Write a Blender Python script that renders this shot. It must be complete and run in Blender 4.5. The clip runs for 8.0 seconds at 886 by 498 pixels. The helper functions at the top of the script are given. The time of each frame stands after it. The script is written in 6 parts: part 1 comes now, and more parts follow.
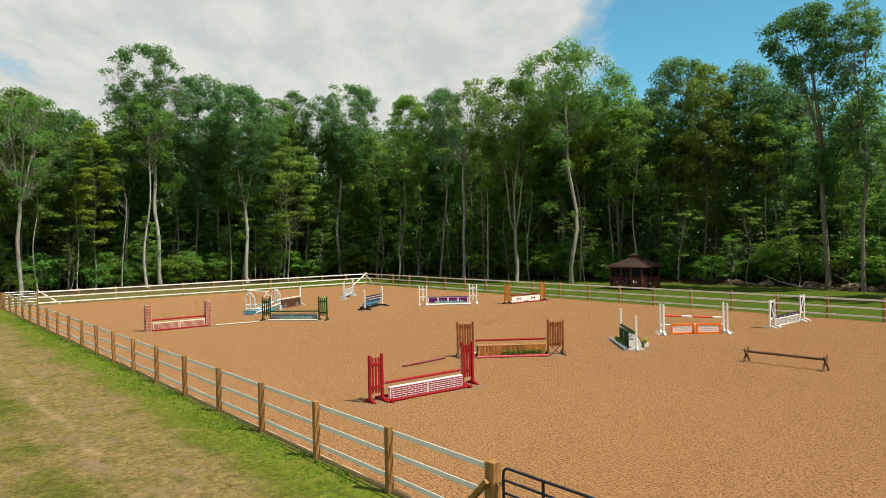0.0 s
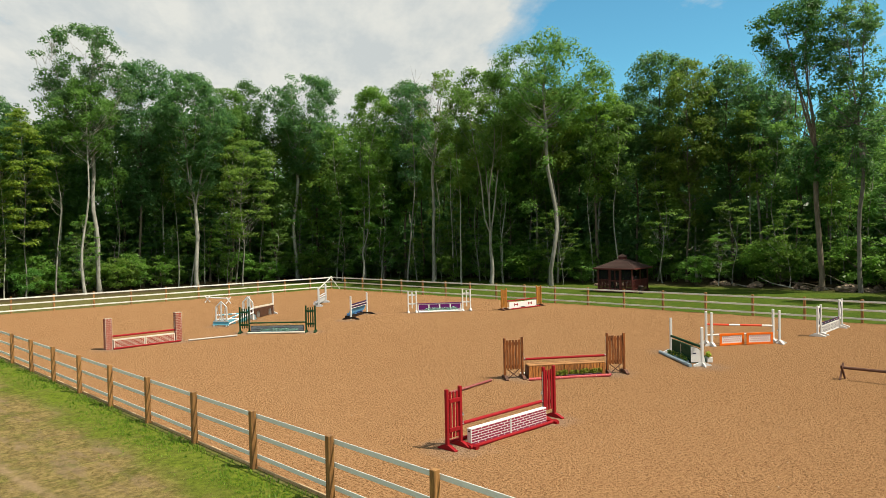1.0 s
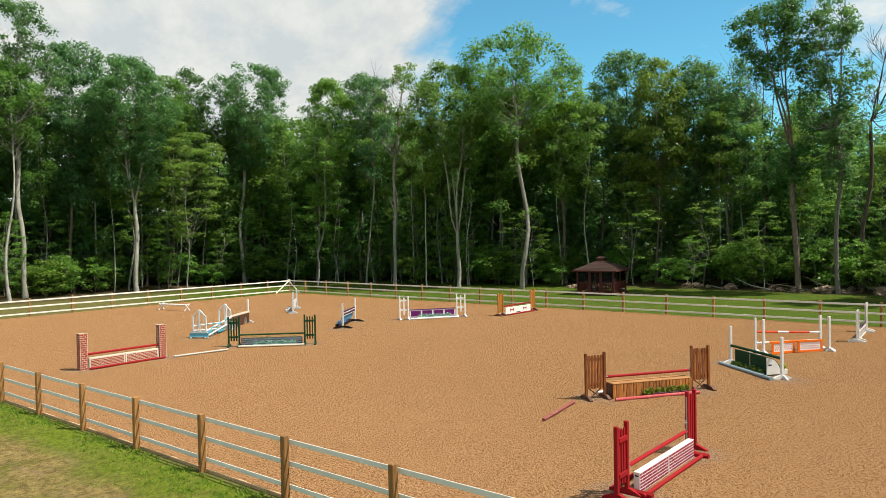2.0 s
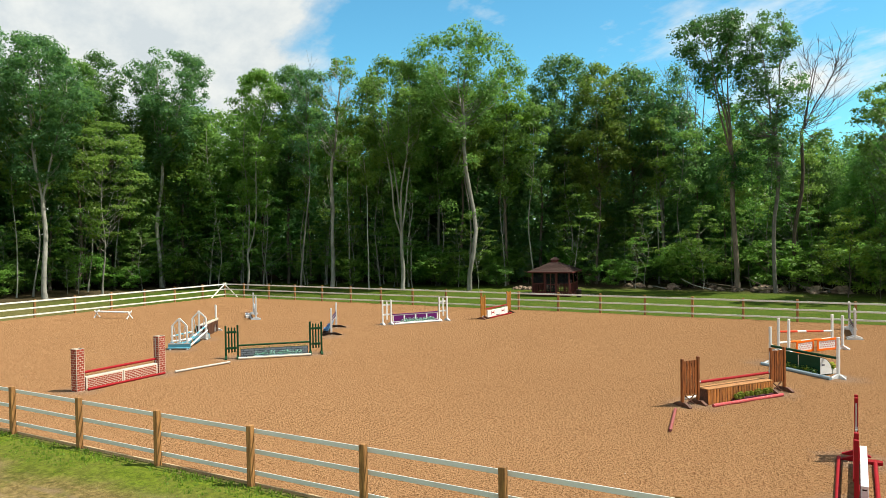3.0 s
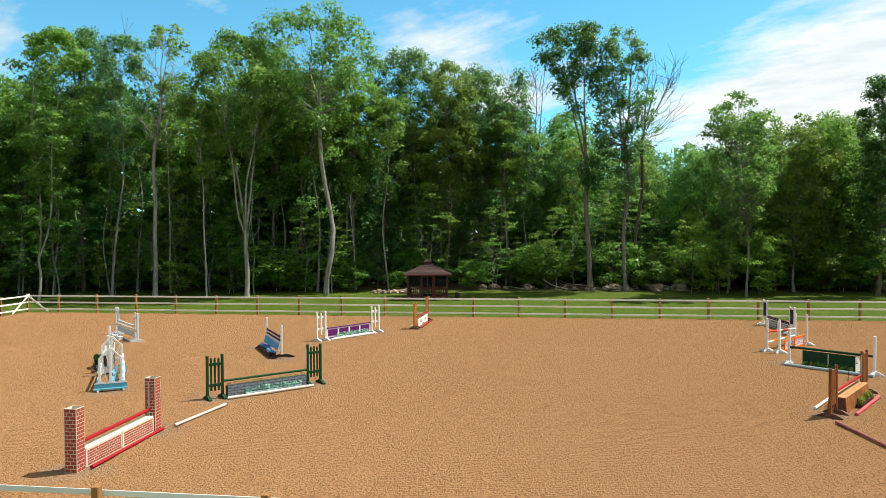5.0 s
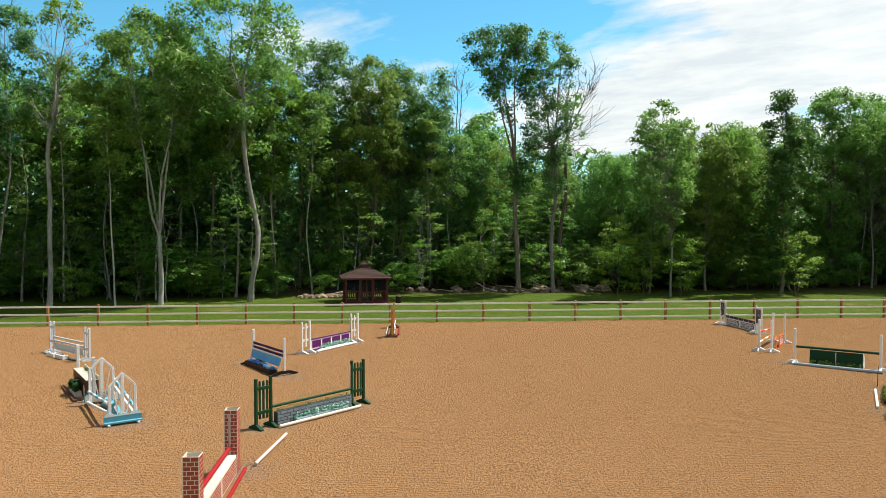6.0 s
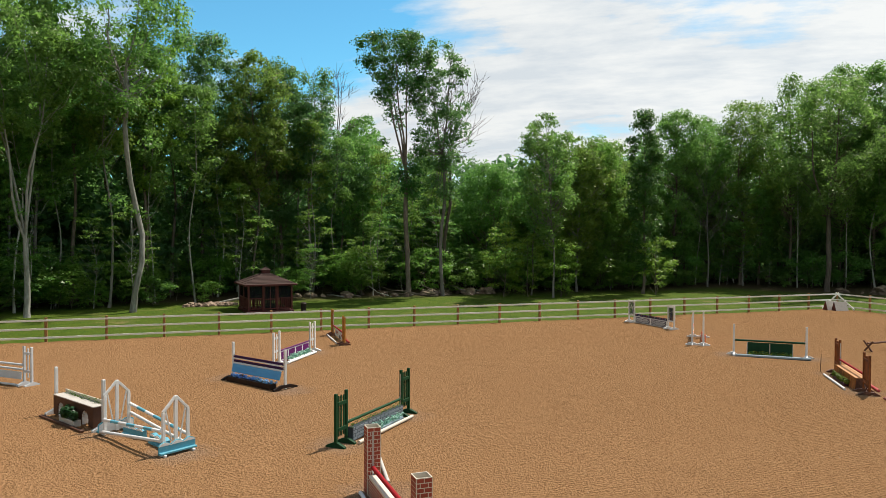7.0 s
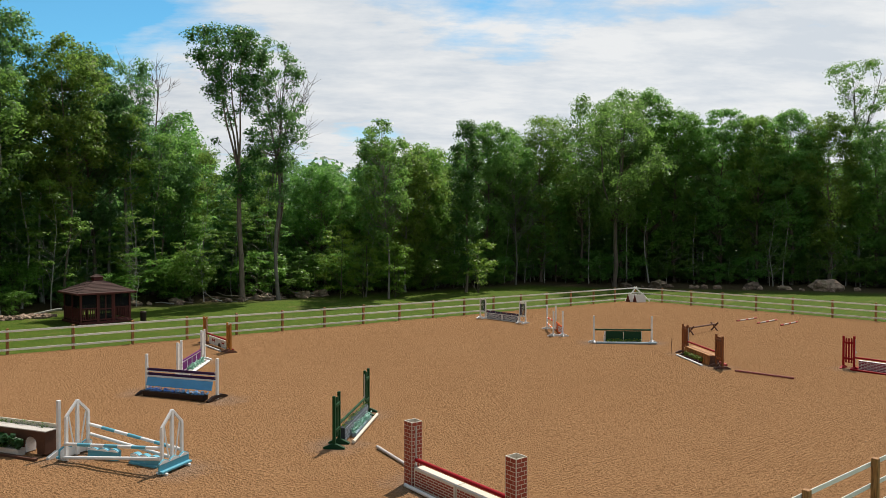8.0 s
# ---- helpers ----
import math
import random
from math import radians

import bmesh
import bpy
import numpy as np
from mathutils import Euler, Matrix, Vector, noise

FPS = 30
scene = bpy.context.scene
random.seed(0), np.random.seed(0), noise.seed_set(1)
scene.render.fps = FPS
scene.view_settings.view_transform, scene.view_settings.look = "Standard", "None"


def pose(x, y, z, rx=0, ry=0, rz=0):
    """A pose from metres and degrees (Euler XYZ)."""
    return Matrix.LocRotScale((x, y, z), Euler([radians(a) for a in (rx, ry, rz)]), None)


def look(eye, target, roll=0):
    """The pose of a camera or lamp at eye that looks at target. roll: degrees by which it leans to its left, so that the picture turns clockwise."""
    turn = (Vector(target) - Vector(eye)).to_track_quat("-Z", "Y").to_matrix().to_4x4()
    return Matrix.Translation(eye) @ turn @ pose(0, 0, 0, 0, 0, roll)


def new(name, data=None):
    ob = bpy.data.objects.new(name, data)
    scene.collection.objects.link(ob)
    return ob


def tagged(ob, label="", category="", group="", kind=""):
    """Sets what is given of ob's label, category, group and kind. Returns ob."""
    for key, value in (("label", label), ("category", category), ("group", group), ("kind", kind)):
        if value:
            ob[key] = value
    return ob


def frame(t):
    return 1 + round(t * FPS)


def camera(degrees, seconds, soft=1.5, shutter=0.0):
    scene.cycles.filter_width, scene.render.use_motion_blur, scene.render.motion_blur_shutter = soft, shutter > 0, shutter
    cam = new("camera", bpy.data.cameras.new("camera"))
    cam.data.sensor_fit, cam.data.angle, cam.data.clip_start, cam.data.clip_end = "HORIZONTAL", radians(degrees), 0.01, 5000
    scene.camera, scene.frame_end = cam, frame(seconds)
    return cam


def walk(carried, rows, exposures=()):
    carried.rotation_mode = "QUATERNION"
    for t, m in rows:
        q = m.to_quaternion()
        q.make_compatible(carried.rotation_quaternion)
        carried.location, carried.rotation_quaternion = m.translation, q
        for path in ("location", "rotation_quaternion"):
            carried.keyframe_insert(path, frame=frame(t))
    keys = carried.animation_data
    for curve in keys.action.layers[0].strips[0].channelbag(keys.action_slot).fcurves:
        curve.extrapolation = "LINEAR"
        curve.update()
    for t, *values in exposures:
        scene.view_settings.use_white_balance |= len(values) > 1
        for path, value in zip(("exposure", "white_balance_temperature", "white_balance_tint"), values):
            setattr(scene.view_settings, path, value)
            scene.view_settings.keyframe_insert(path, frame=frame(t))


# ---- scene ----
cam = camera(63.7, 8.0, soft=0.75)
PATH = [
    (0, (1.219, -0.464, 5.178), (2.466, 1.099, 5.145), -1.1),
    (0.5, (1.309, 2.829, 5.211), (2.622, 4.338, 5.176), -1.2),
    (1, (1.196, 5.966, 5.256), (2.584, 7.406, 5.221), -1.2),
    (2.5, (-0.889, 15.336, 5.467), (0.752, 16.479, 5.426), -0.9),
    (3, (-2.202, 18.669, 5.505), (-0.462, 19.655, 5.463), -0.8),
    (3.5, (-3.249, 22.038, 5.566), (-1.427, 22.861, 5.519), -0.9),
    (4, (-3.418, 25.347, 5.628), (-1.527, 25.997, 5.575), -0.8),
    (4.5, (-2.867, 28.434, 5.679), (-0.923, 28.9, 5.625), -0.7),
    (4.7, (-2.523, 29.772, 5.697), (-0.561, 30.159, 5.644), -0.5),
    (5.8, (-0.686, 37.543, 5.86), (1.313, 37.491, 5.806), -0.2),
    (6, (-0.361, 39.048, 5.873), (1.633, 38.907, 5.82), -0.1),
    (6.5, (0.406, 42.987, 5.877), (2.371, 42.617, 5.831), -0.0),
    (7, (1.31, 46.929, 5.958), (3.193, 46.256, 5.915), 0.2),
    (7.5, (2.206, 50.226, 5.973), (3.957, 49.261, 5.935), 0.1),
    (8, (3.157, 53.009, 6.022), (4.733, 51.779, 5.986), 0.1),
]
walk(cam, [(t, look(eye, target, roll)) for t, eye, target, roll in PATH], [(0.0, 0.46, 7200, 10), (2.5, 0.66, 6850, 10), (4.0, 0.78, 6700, 9), (5.2, 0.78, 6750, 9), (6.5, 0.62, 6750, 11), (8.0, 0.35, 6650, 14)])

# ---- world, sun, exposure ----
SUN_FROM = Vector((0.42, -0.90, 1.62)).normalized()
world = bpy.data.worlds.new("sky")
scene.world = world
world.use_nodes = True
wn, wl = world.node_tree.nodes, world.node_tree.links
wn.clear()
sky = wn.new("ShaderNodeTexSky")
sky.sky_type, sky.sun_disc = "NISHITA", False
sky.sun_elevation = math.asin(SUN_FROM.z)
sky.sun_rotation = math.atan2(SUN_FROM.x, SUN_FROM.y)
sky.air_density, sky.dust_density, sky.ozone_density = 1.0, 0.1, 5.0
coord = wn.new("ShaderNodeTexCoord")
split = wn.new("ShaderNodeSeparateXYZ")
wl.new(coord.outputs["Generated"], split.inputs[0])


def wmath(op, a, b):
    n = wn.new("ShaderNodeMath")
    n.operation = op
    for i, v in enumerate((a, b)):
        if isinstance(v, (int, float)):
            n.inputs[i].default_value = v
        else:
            wl.new(v, n.inputs[i])
    return n.outputs[0]


# clouds lie on a flat layer overhead: direction divided by its height
lift = wmath("ADD", wmath("MAXIMUM", split.outputs[2], 0.0), 0.16)
flat = wn.new("ShaderNodeCombineXYZ")
wl.new(wmath("DIVIDE", split.outputs[0], lift), flat.inputs[0])
wl.new(wmath("DIVIDE", split.outputs[1], lift), flat.inputs[1])
turn = wn.new("ShaderNodeMapping")
turn.inputs["Rotation"].default_value = (0, 0, 0.5)
turn.inputs["Scale"].default_value = (0.75, 1.15, 1)
wl.new(flat.outputs[0], turn.inputs[0])
big = wn.new("ShaderNodeTexNoise")
big.inputs["Scale"].default_value, big.inputs["Detail"].default_value = 0.62, 9.0
big.inputs["Roughness"].default_value, big.inputs["Distortion"].default_value = 0.55, 0.35
wl.new(turn.outputs[0], big.inputs[0])
fine = wn.new("ShaderNodeTexNoise")
fine.inputs["Scale"].default_value, fine.inputs["Detail"].default_value, fine.inputs["Roughness"].default_value = 3.4, 12.0, 0.62
streak = wn.new("ShaderNodeMapping")
streak.vector_type = "TEXTURE"
streak.inputs["Rotation"].default_value = (0, 0, 0.95)
streak.inputs["Scale"].default_value = (1.7, 0.9, 1)
wl.new(flat.outputs[0], streak.inputs[0])
wl.new(streak.outputs[0], fine.inputs[0])

def toward(x, y, z):
    d = wn.new("ShaderNodeVectorMath")
    d.operation = "DOT_PRODUCT"
    wl.new(coord.outputs["Generated"], d.inputs[0])
    d.inputs[1].default_value = Vector((x, y, z)).normalized()
    return d.outputs["Value"]


def veil(x, y, z, edge, weight):
    """More or less cloud around one quarter of the sky."""
    return wmath("MULTIPLY", wmath("MAXIMUM", wmath("SUBTRACT", toward(x, y, z), edge), 0.0), weight)


# the cloud field thickens to the north and south-east, breaks up to the north-east and high in the east
field = 0.0
# the western cloud, out of view, is added to brighten west-facing shade
for x, y, z, edge, weight in ((0.30, 0.92, 0.25, 0.80, 1.0), (0.50, -0.86, 0.16, 0.62, 0.50), (0.95, 0.02, 0.20, 0.960, -1.6), (-0.9, 0.05, 0.5, 0.0, 0.12),
                              (0.84, 0.45, 0.28, 0.960, -4.2), (0.98, -0.20, 0.36, 0.985, -9.0), (0.75, -0.66, 0.40, 0.975, -6.0)):
    field = wmath("ADD", field, veil(x, y, z, edge, weight))
cover = wn.new("ShaderNodeValToRGB")
cover.color_ramp.elements[0].position, cover.color_ramp.elements[1].position = 0.43, 0.60
wl.new(wmath("ADD", field, wmath("ADD", big.outputs[0], wmath("MULTIPLY", wmath("SUBTRACT", fine.outputs[0], 0.5), 0.46))), cover.inputs[0])
shade = wn.new("ShaderNodeValToRGB")
shade.color_ramp.elements[0].position, shade.color_ramp.elements[1].position = 0.40, 0.60
shade.color_ramp.elements[0].color, shade.color_ramp.elements[1].color = (5.5, 6.2, 6.7, 1), (7.05, 7.5, 7.6, 1)
wl.new(fine.outputs[0], shade.inputs[0])
blend = wn.new("ShaderNodeMix")
blend.data_type = "RGBA"
wl.new(cover.outputs[0], blend.inputs["Factor"])
tint = wn.new("ShaderNodeMix")
tint.data_type, tint.blend_type = "RGBA", "MULTIPLY"
tint.inputs["Factor"].default_value = 1.0
tint.inputs["B"].default_value = (0.69, 1.38, 1.32, 1)
wl.new(sky.outputs[0], tint.inputs["A"])
wl.new(tint.outputs["Result"], blend.inputs["A"])
lit = wn.new("ShaderNodeVectorMath")
lit.operation = "SCALE"
wl.new(shade.outputs[0], lit.inputs[0])
wl.new(wmath("ADD", wmath("ADD", 0.76, wmath("MULTIPLY", wmath("MAXIMUM", toward(0.2, 0.96, 0.2), 0.0), 0.11)), wmath("MULTIPLY", wmath("MAXIMUM", toward(0.5, -0.86, 0.2), 0.0), 0.30)), lit.inputs["Scale"])
wl.new(lit.outputs[0], blend.inputs["B"])
bg = wn.new("ShaderNodeBackground")
bg.inputs["Strength"].default_value = 0.085
wl.new(blend.outputs["Result"], bg.inputs[0])
wout = wn.new("ShaderNodeOutputWorld")
wl.new(bg.outputs[0], wout.inputs[0])

sun = new("sun", bpy.data.lights.new("sun", "SUN"))
sun.data.energy, sun.data.angle, sun.data.color = 5.0, radians(0.6), (1.0, 0.95, 0.86)
sun.matrix_world = look((0, 0, 60), Vector((0, 0, 60)) - SUN_FROM)

# ---- materials ----


class Nodes:
    """A small helper for node trees."""

    def __init__(self, name):
        self.mat = bpy.data.materials.new(name)
        self.mat.use_nodes = True
        self.n, self.l = self.mat.node_tree.nodes, self.mat.node_tree.links
        self.bsdf = self.n["Principled BSDF"]
        self.out = self.n["Material Output"]

    def put(self, socket, value):
        if isinstance(value, bpy.types.NodeSocket):
            self.l.new(value, socket)
        elif isinstance(value, (tuple, list)) and len(value) == 3 and socket.type == "RGBA":
            socket.default_value = (*value, 1)
        else:
            socket.default_value = value

    def place(self, scale=(1, 1, 1), local=False):
        src = self.n.new("ShaderNodeTexCoord").outputs["Object"] if local else self.n.new("ShaderNodeNewGeometry").outputs["Position"]
        m = self.n.new("ShaderNodeMapping")
        m.inputs["Scale"].default_value = scale
        self.l.new(src, m.inputs[0])
        return m.outputs[0]

    def noise(self, at, scale, detail=4.0, rough=0.55, twist=0.0):
        t = self.n.new("ShaderNodeTexNoise")
        self.l.new(at, t.inputs["Vector"])
        t.inputs["Scale"].default_value, t.inputs["Detail"].default_value = scale, detail
        t.inputs["Roughness"].default_value, t.inputs["Distortion"].default_value = rough, twist
        return t.outputs[0]

    def ramp(self, f, lo, hi, a=(0, 0, 0), b=(1, 1, 1)):
        r = self.n.new("ShaderNodeValToRGB")
        e = r.color_ramp.elements
        e[0].position, e[1].position = lo, hi
        e[0].color, e[1].color = (*a, 1), (*b, 1)
        self.l.new(f, r.inputs[0])
        return r.outputs[0]

    def mix(self, f, a, b, how="MIX"):
        m = self.n.new("ShaderNodeMix")
        m.data_type, m.blend_type = "RGBA", how
        self.put(m.inputs["Factor"], f)
        self.put(m.inputs["A"], a)
        self.put(m.inputs["B"], b)
        return m.outputs["Result"]

    def calc(self, op, a, b):
        m = self.n.new("ShaderNodeMath")
        m.operation = op
        self.put(m.inputs[0], a)
        self.put(m.inputs[1], b)
        return m.outputs[0]

    def tone(self, colour, value):
        h = self.n.new("ShaderNodeHueSaturation")
        self.put(h.inputs["Color"], colour)
        self.put(h.inputs["Value"], value)
        return h.outputs[0]

    def bump(self, height, strength, distance):
        b = self.n.new("ShaderNodeBump")
        b.inputs["Strength"].default_value, b.inputs["Distance"].default_value = strength, distance
        self.l.new(height, b.inputs["Height"])
        self.l.new(b.outputs[0], self.bsdf.inputs["Normal"])
        return b.outputs[0]

    def done(self, colour, rough=0.6, metal=0.0, spec=0.5):
        self.put(self.bsdf.inputs["Base Color"], colour)
        self.put(self.bsdf.inputs["Roughness"], rough)
        self.put(self.bsdf.inputs["Metallic"], metal)
        self.put(self.bsdf.inputs["Specular IOR Level"], spec * 0.7)
        return self.mat


def paint(name, colour, worn=None, amount=0.35, rough=0.5):
    """Weathered paint: blotches of dirt, chips that show what is beneath, fine grain."""
    k = Nodes(name)
    at = k.place()
    worn = worn or tuple(c * 0.55 + 0.05 for c in colour)
    blot = k.ramp(k.noise(at, 2.3, 6), 0.45, 0.75)
    chips = k.ramp(k.noise(at, 19, 5, 0.7), 0.56, 0.68)
    c = k.mix(k.calc("MULTIPLY", chips, amount), colour, worn)
    c = k.mix(k.calc("MULTIPLY", blot, 0.35), c, tuple(0.72 * a + b for a, b in zip(colour, (0.020, 0.012, 0.006))))
    own = k.n.new("ShaderNodeObjectInfo").outputs["Random"]
    c = k.tone(c, k.calc("ADD", 0.74, k.calc("MULTIPLY", own, 0.15)))
    k.bump(k.noise(at, 60, 4), 0.15, 0.004)
    return k.done(c, k.calc("ADD", rough, k.calc("MULTIPLY", blot, 0.25)), spec=0.22)


def wood(name, light, dark, grain=(14, 14, 1.2), rough=0.7):
    """Timber with grain along one axis of the thing, knots and weathering."""
    k = Nodes(name)
    own = k.n.new("ShaderNodeObjectInfo").outputs["Random"]
    at = k.place(grain, local=True)
    shift = k.n.new("ShaderNodeVectorMath")
    shift.operation = "ADD"
    k.l.new(at, shift.inputs[0])
    k.l.new(k.calc("MULTIPLY", own, 37.0), shift.inputs[1])
    at = shift.outputs[0]
    streak = k.ramp(k.noise(at, 1.6, 7, 0.62, 1.2), 0.34, 0.68)
    c = k.mix(streak, dark, light)
    stain = k.ramp(k.noise(k.place((1, 1, 1)), 1.7, 5), 0.45, 0.8)
    c = k.mix(k.calc("MULTIPLY", stain, 0.35), c, tuple(0.6 * a for a in dark))
    c = k.tone(c, k.calc("ADD", 0.80, k.calc("MULTIPLY", own, 0.36)))
    k.bump(k.noise(at, 4.0, 6, 0.7), 0.4, 0.006)
    return k.done(c, rough)


def leafage(name, dark, light, glow=0.35, own=0.36, shine=0.30):
    """Leaves: each one a shade of its own, light comes through them."""
    k = Nodes(name)
    isle = k.n.new("ShaderNodeNewGeometry").outputs["Random Per Island"]
    obj = k.n.new("ShaderNodeObjectInfo").outputs["Random"]
    patch = k.ramp(k.noise(k.place(), 0.45, 3), 0.35, 0.7)
    c = k.mix(k.calc("ADD", k.calc("MULTIPLY", isle, 0.6), k.calc("MULTIPLY", patch, 0.4)), dark, light)
    hue = k.n.new("ShaderNodeHueSaturation")
    k.put(hue.inputs["Color"], c)
    k.put(hue.inputs["Hue"], k.calc("ADD", 0.482, k.calc("MULTIPLY", obj, 0.045)))
    k.put(hue.inputs["Value"], k.calc("ADD", 1.0 - own / 2, k.calc("MULTIPLY", obj, own)))
    c = hue.outputs[0]
    k.done(c, 0.40, spec=shine)
    thin = k.n.new("ShaderNodeBsdfTranslucent")
    k.put(thin.inputs["Color"], k.mix(0.5, k.tone(c, 1.6), (0.25, 0.48, 0.10)))
    both = k.n.new("ShaderNodeMixShader")
    both.inputs[0].default_value = glow
    k.l.new(k.bsdf.outputs[0], both.inputs[1])
    k.l.new(thin.outputs[0], both.inputs[2])
    k.l.new(both.outputs[0], k.out.inputs["Surface"])
    return k.mat


def bark(name, pale, dark):
    k = Nodes(name)
    at = k.place((6, 6, 1.3))
    own = k.n.new("ShaderNodeObjectInfo").outputs["Random"]
    c = k.mix(k.ramp(k.noise(at, 1.3, 8, 0.7), 0.32, 0.68), dark, pale)
    c = k.mix(k.calc("MULTIPLY", k.ramp(k.noise(k.place(), 0.8, 4), 0.5, 0.75), 0.5), c, (0.07, 0.075, 0.04))
    c = k.tone(c, k.calc("ADD", 0.55, k.calc("MULTIPLY", own, 0.55)))
    k.bump(k.noise(at, 2.5, 6), 0.6, 0.03)
    return k.done(c, 0.9, spec=0.2)


# jumps whose feet have turned up greyer footing: x, y, turn
TRODDEN = [(15.4, 18.5, 0), (22.7, 21.9, -35), (28.7, 20.2, 49), (15.4, 42.9, 0), (22.4, 41.6, -45), (23.2, 48.1, 32), (30.2, 44.3, 33), (35.6, 42.1, -34)]


def sand_material():
    k = Nodes("riding_sand")
    at = k.place()
    broad = k.ramp(k.noise(at, 0.11, 5, 0.6), 0.3, 0.72)
    mid = k.ramp(k.noise(at, 0.9, 4, 0.6), 0.35, 0.68)
    clod = k.noise(at, 13.0, 3.0, 0.6)
    grain = k.noise(at, 32.0, 2.0, 0.5)
    c = k.mix(broad, (0.254, 0.127, 0.058), (0.280, 0.147, 0.071))
    c = k.mix(k.calc("MULTIPLY", mid, 0.5), c, (0.222, 0.107, 0.047))
    c = k.mix(k.calc("MULTIPLY", k.ramp(grain, 0.53, 0.66), 0.75), c, (0.062, 0.026, 0.009))
    c = k.mix(k.calc("MULTIPLY", k.ramp(grain, 0.45, 0.33), 0.75), c, (0.37, 0.215, 0.105))
    # hoof pits darkened in the colour, standing in for the shade inside them
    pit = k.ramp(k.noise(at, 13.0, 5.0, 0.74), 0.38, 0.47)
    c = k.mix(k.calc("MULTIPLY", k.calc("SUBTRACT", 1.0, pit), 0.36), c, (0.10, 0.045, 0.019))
    near = None
    for jx, jy, turned in TRODDEN:
        for side in (-1.75, 1.75):
            d = k.n.new("ShaderNodeVectorMath")
            d.operation = "DISTANCE"
            k.l.new(at, d.inputs[0])
            d.inputs[1].default_value = (jx + side * math.cos(radians(turned)), jy + side * math.sin(radians(turned)), 0)
            near = d.outputs["Value"] if near is None else k.calc("MINIMUM", near, d.outputs["Value"])
    ring = k.ramp(k.calc("MULTIPLY", k.calc("ADD", near, k.calc("MULTIPLY", k.noise(at, 1.7, 5, 0.65), 1.6)), 0.5), 0.55, 0.95, (1, 1, 1), (0, 0, 0))
    c = k.mix(k.calc("MULTIPLY", ring, 0.6), c, k.mix(k.ramp(grain, 0.4, 0.6), (0.145, 0.098, 0.068), (0.33, 0.245, 0.185)))
    # harrow marks: short ridges in rows, broken up by hooves
    rake = k.noise(k.place((7.5, 2.4, 1)), 1.0, 2.0, 0.5, 0.8)
    tracks = k.n.new("ShaderNodeTexWave")
    tracks.inputs["Scale"].default_value, tracks.inputs["Distortion"].default_value, tracks.inputs["Detail"].default_value = 2.6, 5.0, 2.0
    tracks.inputs["Detail Scale"].default_value = 0.6
    k.l.new(k.place((1, 0.35, 1)), tracks.inputs["Vector"])
    trod = k.ramp(k.noise(at, 0.16, 3), 0.48, 0.62)
    h = k.calc("ADD", k.calc("MULTIPLY", clod, 1.6), k.calc("MULTIPLY", grain, 0.6))
    h = k.calc("ADD", h, k.calc("MULTIPLY", pit, 0.22))
    h = k.calc("ADD", h, k.calc("MULTIPLY", rake, 0.6))
    h = k.calc("ADD", h, k.calc("MULTIPLY", k.calc("MULTIPLY", tracks.outputs["Fac"], trod), 0.35))
    k.bump(h, 1.0, 0.062)
    k.put(k.bsdf.inputs["Diffuse Roughness"], 0.5)
    return k.done(c, 1.0, spec=0.0)


